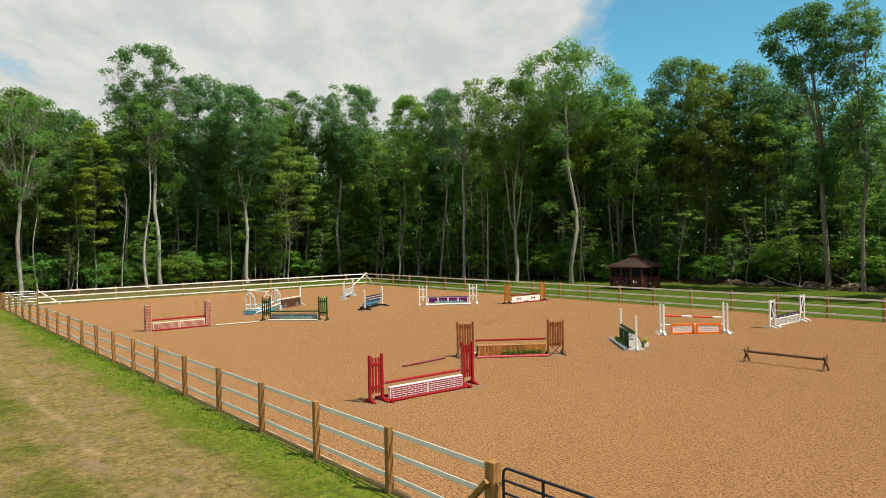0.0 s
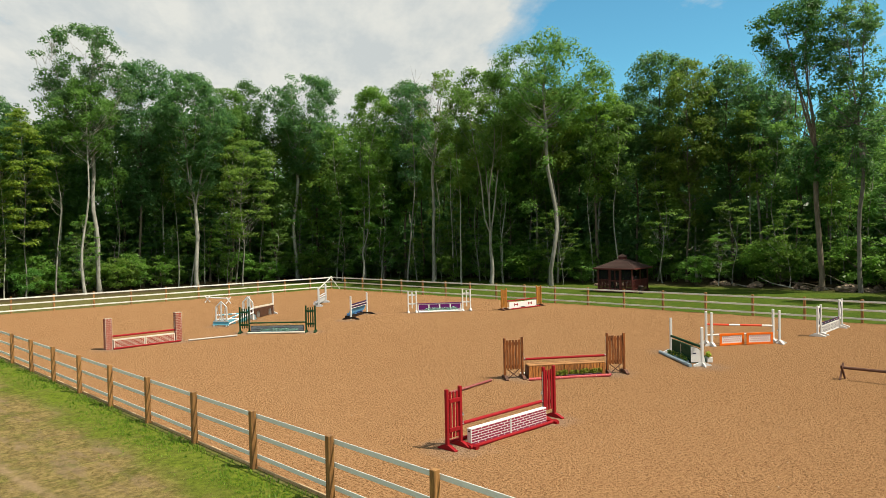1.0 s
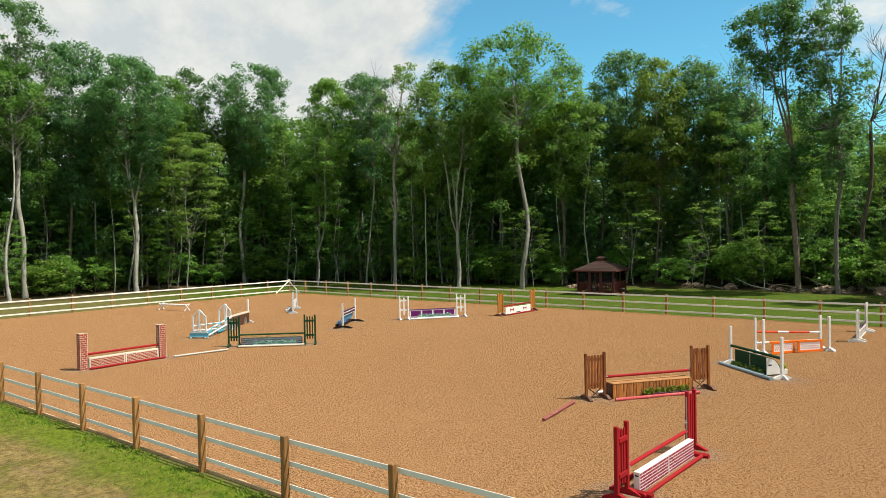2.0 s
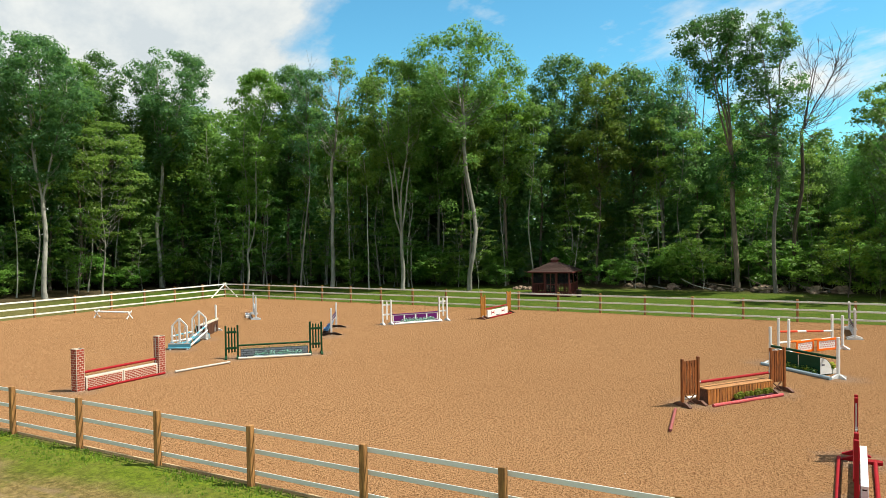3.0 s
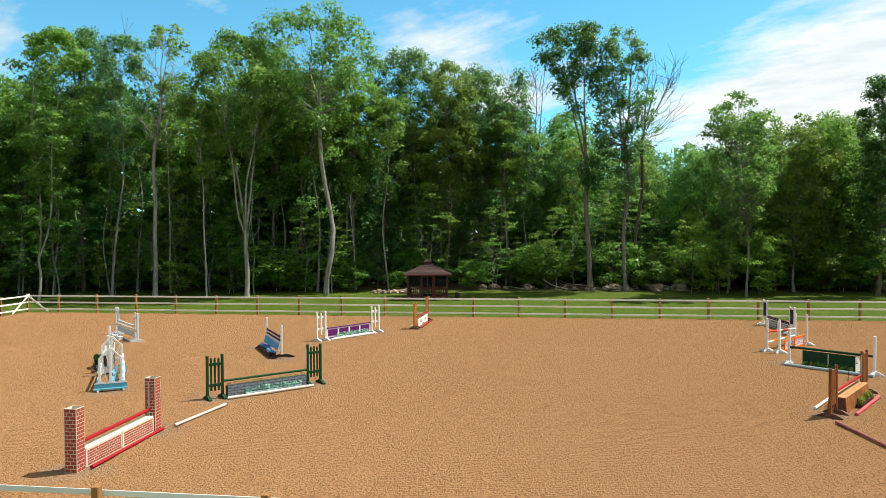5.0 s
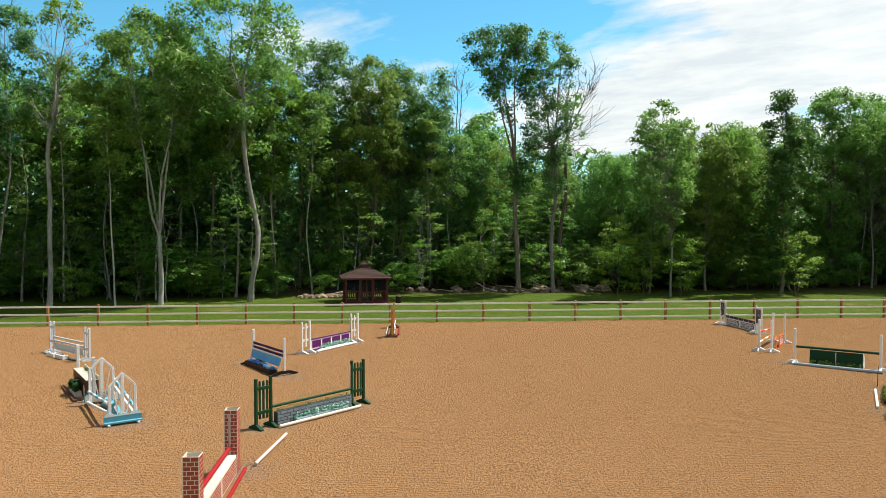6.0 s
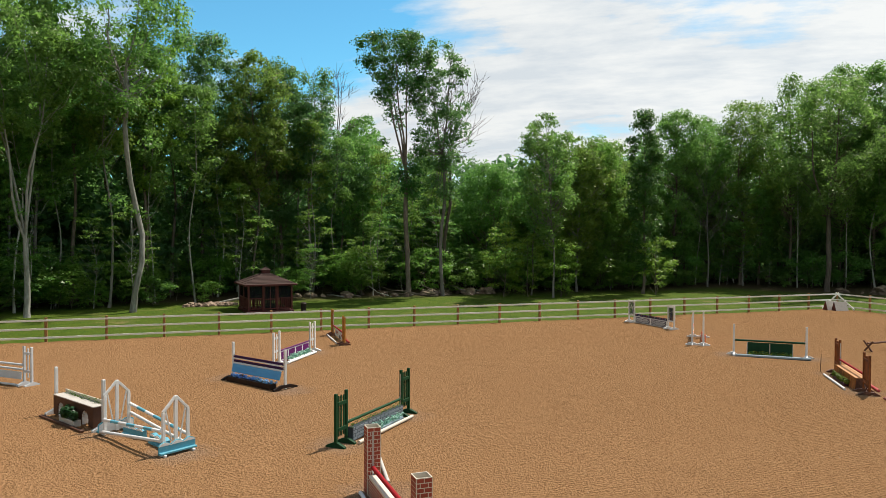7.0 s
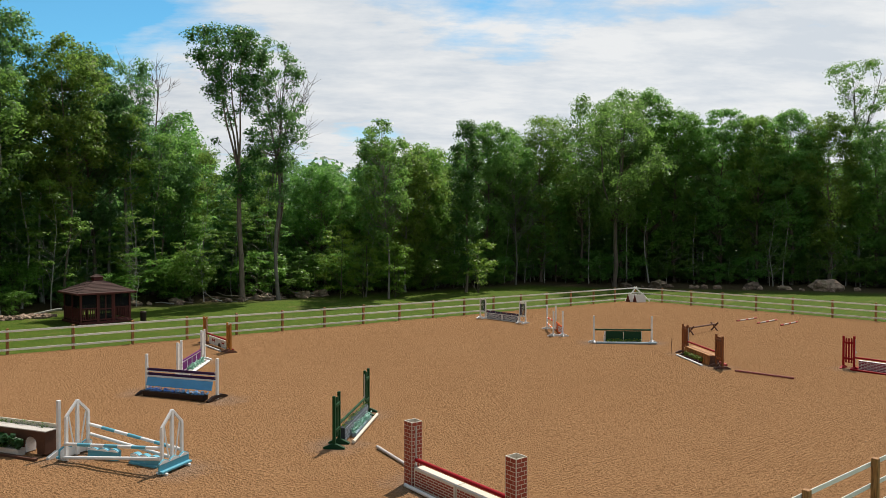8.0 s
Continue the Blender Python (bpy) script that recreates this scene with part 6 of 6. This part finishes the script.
# ---- gates and corner braces ----
gp = thing("gate_post", pose(WEST, GATE_Y, 0), "stout wooden gate post with a diagonal brace", "gate post")
part("post", B((0.19, 0.19, 1.50), (-0.02, -0.12, 0.60), bevel=0.012), POST, gp)
ob = part("brace", B((0.10, 0.10, 1.75), (0, 0, 0), bevel=0.01), POST, gp)
ob.location, ob.rotation_euler = (-0.16, 0.50, 0.42), (radians(45), 0, 0)


def pipe_gate(m, length, high, material, label, bars=5, stays=(0.33, 0.66)):
    t = thing("pipe_gate", m, label, "gate")
    r = 0.024
    corner = 0.12
    pts = []
    for cx, cz, a0 in ((length - corner, high - corner, 0), (corner, high - corner, 90), (corner, 0.18 + corner, 180), (length - corner, 0.18 + corner, 270)):
        for k in range(5):
            a = radians(a0 + 22.5 * k)
            pts.append((cx + corner * math.cos(a), cz + corner * math.sin(a)))
    frame_bm = bmesh.new()
    for i in range(len(pts)):
        p, q = pts[i], pts[(i + 1) % len(pts)]
        rod(frame_bm, (p[0], 0, p[1]), (q[0], 0, q[1]), r, sides=10)
    part("frame_pipe", frame_bm, material, t)
    for i in range(1, bars):
        z = 0.18 + (high - 0.18) * (i / bars) ** 0.9
        part("bar", R((0.02, 0, z), (length - 0.02, 0, z), r * 0.9, sides=10), material, t)
    for u in stays:
        part("stay", B((0.05, 0.03, high - 0.2), (length * u, 0, (high + 0.18) / 2), bevel=0.004), material, t)
    for z in (0.4, 1.05):
        part("hinge", B((0.10, 0.04, 0.05), (-0.04, 0, z), bevel=0.006), STEEL, t, "pale steel hinge")
    return t


pipe_gate(pose(WEST, GATE_Y - 0.34, -0.05, 0, 0, -90), 3.66, 1.34, IRON, "dark blue-black pipe gate, closed", 5, (0.25, 0.62))
pipe_gate(pose(WEST + 0.15, NORTH, -0.05, 0, 0, 0), 2.42, 1.30, STEEL, "grey pipe gate at the woods, closed", 5, (0.5,))
fence_run("wooden post fence with three white boards beyond the gate", (WEST, SOUTH), (0, 1), (1, 0), [0.0, 2.4, 4.9, GATE_Y - 4.1 - SOUTH])
for cx, cy, dx, dy in ((EAST, NORTH, -1, -1), (EAST, SOUTH, -1, 1), (12.05, NORTH, 1, 0)):
    for vx, vy in ((dx, 0), (0, dy)):
        if (vx, vy) == (0, 0) or (cx < 20 and vx == 0):
            continue
        t = thing("corner_brace", pose(cx + (0.10 * dx if vx == 0 else 0), cy + (0.10 * dy if vy == 0 else 0), 0), "white board brace leaning on the corner post", "brace")
        run = 1.75
        ob = part("board", B((0.12, 0.035, math.hypot(run, 1.25)), (0, 0, 0), bevel=0.005), RAIL, t)
        off = 0.06
        ob.location = (vx * run / 2 + (off * dx if vx == 0 else 0), vy * run / 2 + (off * dy if vy == 0 else 0), 0.66)
        lean_by = math.atan2(run, 1.25)
        ob.rotation_euler = (0, -vx * lean_by, 0) if vx else (vy * lean_by, 0, math.pi / 2)
        if vy:
            ob.rotation_euler = Euler((0, -vy * lean_by, math.pi / 2))

# timber edging along the west and east of the sand
edge = thing("edging", pose(WEST, 0, 0), "weathered timber edging of the sand", "edging", kind="structure")
for i in range(15):
    y0 = GATE_Y + 0.1 + 4.0 * i
    y1 = min(y0 + 3.99, NORTH)
    part("edging_board", B((0.045, y1 - y0, 0.20), (0.10, (y0 + y1) / 2, -0.10), bevel=0.006), EDGING, edge)

# ---- gazebo ----
CEDAR = wood("red_cedar", (0.125, 0.022, 0.018), (0.045, 0.009, 0.008))


def shingle_material():
    k = Nodes("brown_shingle")
    own = k.n.new("ShaderNodeObjectInfo").outputs["Random"]
    c = k.mix(own, (0.034, 0.019, 0.017), (0.064, 0.039, 0.034))
    c = k.mix(k.calc("MULTIPLY", k.ramp(k.noise(k.place(), 1.5, 4), 0.45, 0.7), 0.4), c, (0.05, 0.038, 0.03))
    k.bump(k.noise(k.place(), 40, 3), 0.3, 0.005)
    return k.done(c, 0.9, spec=0.2)


SHINGLE = shingle_material()


def screen_material():
    """Black woven insect screen: about half of the light passes."""
    k = Nodes("insect_screen")
    k.done((0.012, 0.012, 0.013), 0.8, spec=0.2)
    clear = k.n.new("ShaderNodeBsdfTransparent")
    both = k.n.new("ShaderNodeMixShader")
    both.inputs[0].default_value = 0.45
    k.l.new(k.bsdf.outputs[0], both.inputs[1])
    k.l.new(clear.outputs[0], both.inputs[2])
    k.l.new(both.outputs[0], k.out.inputs["Surface"])
    return k.mat


SCREEN = screen_material()


def gazebo(x, y):
    t = thing("gazebo", pose(x, y, ground_height(x, y) + 0.02, 0, 0, 7), "dark red cedar gazebo with railings and a shingled roof", "gazebo")
    W, D = 1.62, 1.62  # half width along y, half depth along x
    part("deck", B((2 * D + 0.3, 2 * W + 0.3, 0.16), (0, 0, 0.09), bevel=0.01), CEDAR, t)
    ys = [-W, -W / 3, W / 3, W]
    xs = [-D, 0.0, D]
    spots = {(sx * D, yy) for sx in (-1, 1) for yy in ys} | {(xx, sy * W) for sy in (-1, 1) for xx in xs}
    for px, py in sorted(spots):
        part("post", B((0.13, 0.13, 2.0), (px, py, 1.15), bevel=0.008), CEDAR, t)

    def bay(ax, ay, bx, by, door=False):
        a, b = Vector((ax, ay, 0)), Vector((bx, by, 0))
        mid, ln = (a + b) / 2, (b - a).length - 0.13
        flat_x = abs(bx - ax) > abs(by - ay)
        def bar(w, d, h, u, z, mat=CEDAR, name="rail"):
            c = mid + (b - a).normalized() * u
            size = (w, d, h) if flat_x else (d, w, h)
            part(name, B(size, (c.x, c.y, z), bevel=0.004), mat, t)
        bar(ln, 0.05, 0.10, 0, 2.07)
        bar(ln - 0.01, 0.006, 1.76 if door else 0.92, 0, 1.14 if door else 1.57, SCREEN, "insect_screen")
        if door:
            for u in (-ln / 2 + 0.05, ln / 2 - 0.05, 0):
                bar(0.08, 0.045, 1.85, u, 1.10, CEDAR, "door_stile")
            for z in (0.28, 1.0, 1.98):
                bar(ln, 0.04, 0.09, 0, z, CEDAR, "door_rail")
            return
        bar(ln, 0.06, 0.07, 0, 1.08)
        bar(ln, 0.05, 0.07, 0, 0.30)
        n = max(6, int(ln / 0.14))
        for i in range(n):
            bar(0.055, 0.04, 0.74, -ln / 2 + ln * (i + 0.5) / n, 0.69, CEDAR, "baluster")

    for sx in (-1, 1):
        for i in range(3):
            bay(sx * D, ys[i], sx * D, ys[i + 1], door=(i == 1 and sx < 0))
    for sy in (-1, 1):
        for i in range(2):
            bay(xs[i], sy * W, xs[i + 1], sy * W)
    # hip roof in courses of shingles
    ov, z0, z1 = 0.36, 2.12, 2.88
    ew, ed = W + ov, D + ov
    roof = bmesh.new()
    ridge = 0.34
    corners = [(-ed, -ew, z0), (ed, -ew, z0), (ed, ew, z0), (-ed, ew, z0)]
    top = [(-ridge, -ridge, z1), (ridge, -ridge, z1), (ridge, ridge, z1), (-ridge, ridge, z1)]
    lo = [roof.verts.new(c) for c in corners]
    hi = [roof.verts.new(c) for c in top]
    for i in range(4):
        j = (i + 1) % 4
        roof.faces.new((lo[i], lo[j], hi[j], hi[i]))
    roof.faces.new(hi)
    roof.faces.new(lo[::-1])
    rp = part("roof", roof, SHINGLE, t)
    for i in range(4):
        j = (i + 1) % 4
        c0, c1, d0, d1 = Vector(corners[i]), Vector(corners[j]), Vector(top[i]), Vector(top[j])
        nrm = (c1 - c0).cross(d0 - c0).normalized()
        for r in range(9):
            a, b = r / 9, (r + 1.12) / 9
            p0, p1, q0, q1 = c0.lerp(d0, a), c1.lerp(d1, a), c0.lerp(d0, min(b, 1)), c1.lerp(d1, min(b, 1))
            bm = bmesh.new()
            lift0, lift1 = nrm * 0.030, nrm * 0.008
            vs = [bm.verts.new(v) for v in (p0 + lift0, p1 + lift0, q1 + lift1, q0 + lift1, p0 + nrm * 0.004, p1 + nrm * 0.004)]
            bm.faces.new(vs[:4])
            bm.faces.new((vs[4], vs[5], vs[1], vs[0]))
            part("shingle_course", bm, SHINGLE, rp)
    part("eave_board", box(box(box(box(bmesh.new(), (2 * ed, 0.03, 0.12), (0, -ew, z0 - 0.03)), (2 * ed, 0.03, 0.12), (0, ew, z0 - 0.03)), (0.03, 2 * ew, 0.12), (-ed, 0, z0 - 0.03)), (0.03, 2 * ew, 0.12), (ed, 0, z0 - 0.03)), CEDAR, t)
    cp = part("cupola", B((0.58, 0.58, 0.30), (0, 0, z1 + 0.12), bevel=0.01), CEDAR, t)
    cap = bmesh.new()
    bmesh.ops.create_cone(cap, cap_ends=True, segments=4, radius1=0.54, radius2=0.10, depth=0.20)
    bmesh.ops.rotate(cap, cent=(0, 0, 0), matrix=Matrix.Rotation(math.pi / 4, 3, "Z"), verts=cap.verts)
    bmesh.ops.translate(cap, vec=(0, 0, z1 + 0.36), verts=cap.verts)
    part("cupola_roof", cap, SHINGLE, cp)


gazebo(57.9, 41.3)
tb = thing("garden_table", pose(58.2, 41.9, 0.12), "dark table inside the gazebo", "table")
part("top", R((0, 0, 0.70), (0, 0, 0.74), 0.55, sides=20), UMBER, tb)
part("leg", R((0, 0, 0.02), (0, 0, 0.70), 0.06), UMBER, tb)
bn = thing("litter_bin", pose(56.4, 38.6, ground_height(56.4, 38.6)), "black bin beside the gazebo", "bin")
part("drum", R((0, 0, 0), (0, 0, 0.62), 0.20, 0.22, sides=16), PITCH, bn)
part("lid", R((0, 0, 0.62), (0, 0, 0.70), 0.24, 0.16, sides=16), PITCH, bn)

# ---- boulders and fallen wood along the wood's edge ----
def rock_material():
    k = Nodes("field_stone")
    own = k.n.new("ShaderNodeObjectInfo").outputs["Random"]
    c = k.mix(k.ramp(k.noise(k.place(), 2.5, 7, 0.65), 0.35, 0.68), (0.15, 0.105, 0.078), (0.42, 0.315, 0.235))
    c = k.mix(k.calc("MULTIPLY", k.ramp(k.noise(k.place(), 0.9, 4), 0.5, 0.7), 0.6), c, (0.09, 0.095, 0.05))
    c = k.tone(c, k.calc("ADD", 0.50, k.calc("MULTIPLY", own, 0.55)))
    k.bump(k.noise(k.place(), 7, 6), 0.7, 0.05)
    return k.done(c, 0.9, spec=0.2)


ROCK = rock_material()


def rock_mesh(seed):
    bm = bmesh.new()
    bmesh.ops.create_icosphere(bm, subdivisions=3, radius=0.5)
    for v in bm.verts:
        d = v.co.normalized()
        k = 1 + 0.45 * noise.noise(d * 1.6 + Vector((seed * 7.1, 0, 0))) + 0.16 * noise.noise(d * 4 + Vector((seed, 3, 0)))
        cut = max(0, d.dot(Vector((math.sin(seed), math.cos(seed * 2), 0.4)).normalized()) - 0.55)
        v.co = d * 0.5 * (k - cut * 0.7)
        v.co.z *= 0.75
    mesh = bpy.data.meshes.new("stone")
    bm.to_mesh(mesh)
    bm.free()
    mesh.materials.append(ROCK)
    return mesh


ROCKS = [rock_mesh(i + 1) for i in range(5)]


def boulder(x, y, size, i, flat=1.0):
    ob = new("boulder", ROCKS[i % 5])
    ob.location = (x, y, ground_height(x, y) + size * 0.16 * flat)
    ob.rotation_euler, ob.scale = (0.2 * math.sin(i), 0.2 * math.cos(i), i * 1.7), (size, size * 0.8, size * flat)
    tagged(ob, "weathered grey-brown field stone on the grass", "boulder", "boulders at the wood")


rr = random.Random(3)
for x, y, s, fl in ((54.2, -19.0, 2.6, 0.6), (45.4, -24.7, 2.0, 0.75), (38.9, -28.1, 3.1, 0.72), (42.6, -26.5, 1.6, 0.5), (48.5, -22.5, 1.1, 0.7), (50.5, -21.2, 1.0, 0.6), (57.5, -17.5, 1.4, 0.6), (66.0, 25.2, 1.9, 0.6), (66.3, 21.0, 1.7, 0.7), (66.6, 19.0, 1.8, 0.7), (66.2, 28.6, 0.9, 0.7), (67.2, 33.0, 1.3, 0.7), (67.5, 36.2, 1.2, 0.7)):
    boulder(x, y, s, rr.randrange(20), fl)
# a low heap of stones beside the gazebo, with a log across it
for i in range(30):
    u = i / 29
    boulder(62.2 + 1.1 * rr.random(), 43.2 + 3.9 * u, rr.uniform(0.45, 0.95) * (1 - 0.35 * abs(u - 0.4)), i, rr.uniform(0.6, 0.9))
log = new("log", raw_mesh("log", *tube(bough(np.random.default_rng(199), (-1.1, 0, 0), (1, 0, 0), 2.2, 8, 0.0, 0.04), np.linspace(0.10, 0.07, 9), 9), BARK_PALE))
log.matrix_world = pose(62.8, 43.8, 0.48, 2, 2, 82)
tagged(log, "pale weathered log lying across the heap of stones", "log")
for i in range(24):
    boulder(rr.uniform(65.5, 68.5), rr.uniform(17, 38), rr.uniform(0.3, 0.85), i)
for i in range(14):
    u = rr.random()
    boulder(36 + 22 * u + rr.uniform(-1, 1), -29.5 + 12 * u + rr.uniform(-1, 1), rr.uniform(0.3, 0.8), i)
for i in range(16):
    x, y, a, ln = rr.uniform(65.2, 67.5), rr.uniform(20, 35), rr.uniform(60, 120), rr.uniform(1.5, 4.5)
    line = bough(np.random.default_rng(200 + i), (-ln / 2, 0, 0), (1, 0, 0.05), ln, 8, 0.05, 0.12)
    v, f = tube(line, np.linspace(rr.uniform(0.05, 0.12), 0.02, len(line)), 7)
    ob = new("fallen_branch", raw_mesh("fallen_branch", v, f, BARK_PALE if i % 2 else BARK_DARK))
    ob.matrix_world = pose(x, y, ground_height(x, y) + 0.12, rr.uniform(-6, 6), rr.uniform(-4, 4), a)
    tagged(ob, "bare fallen branch on the grass at the woods", "branch", "fallen branches")
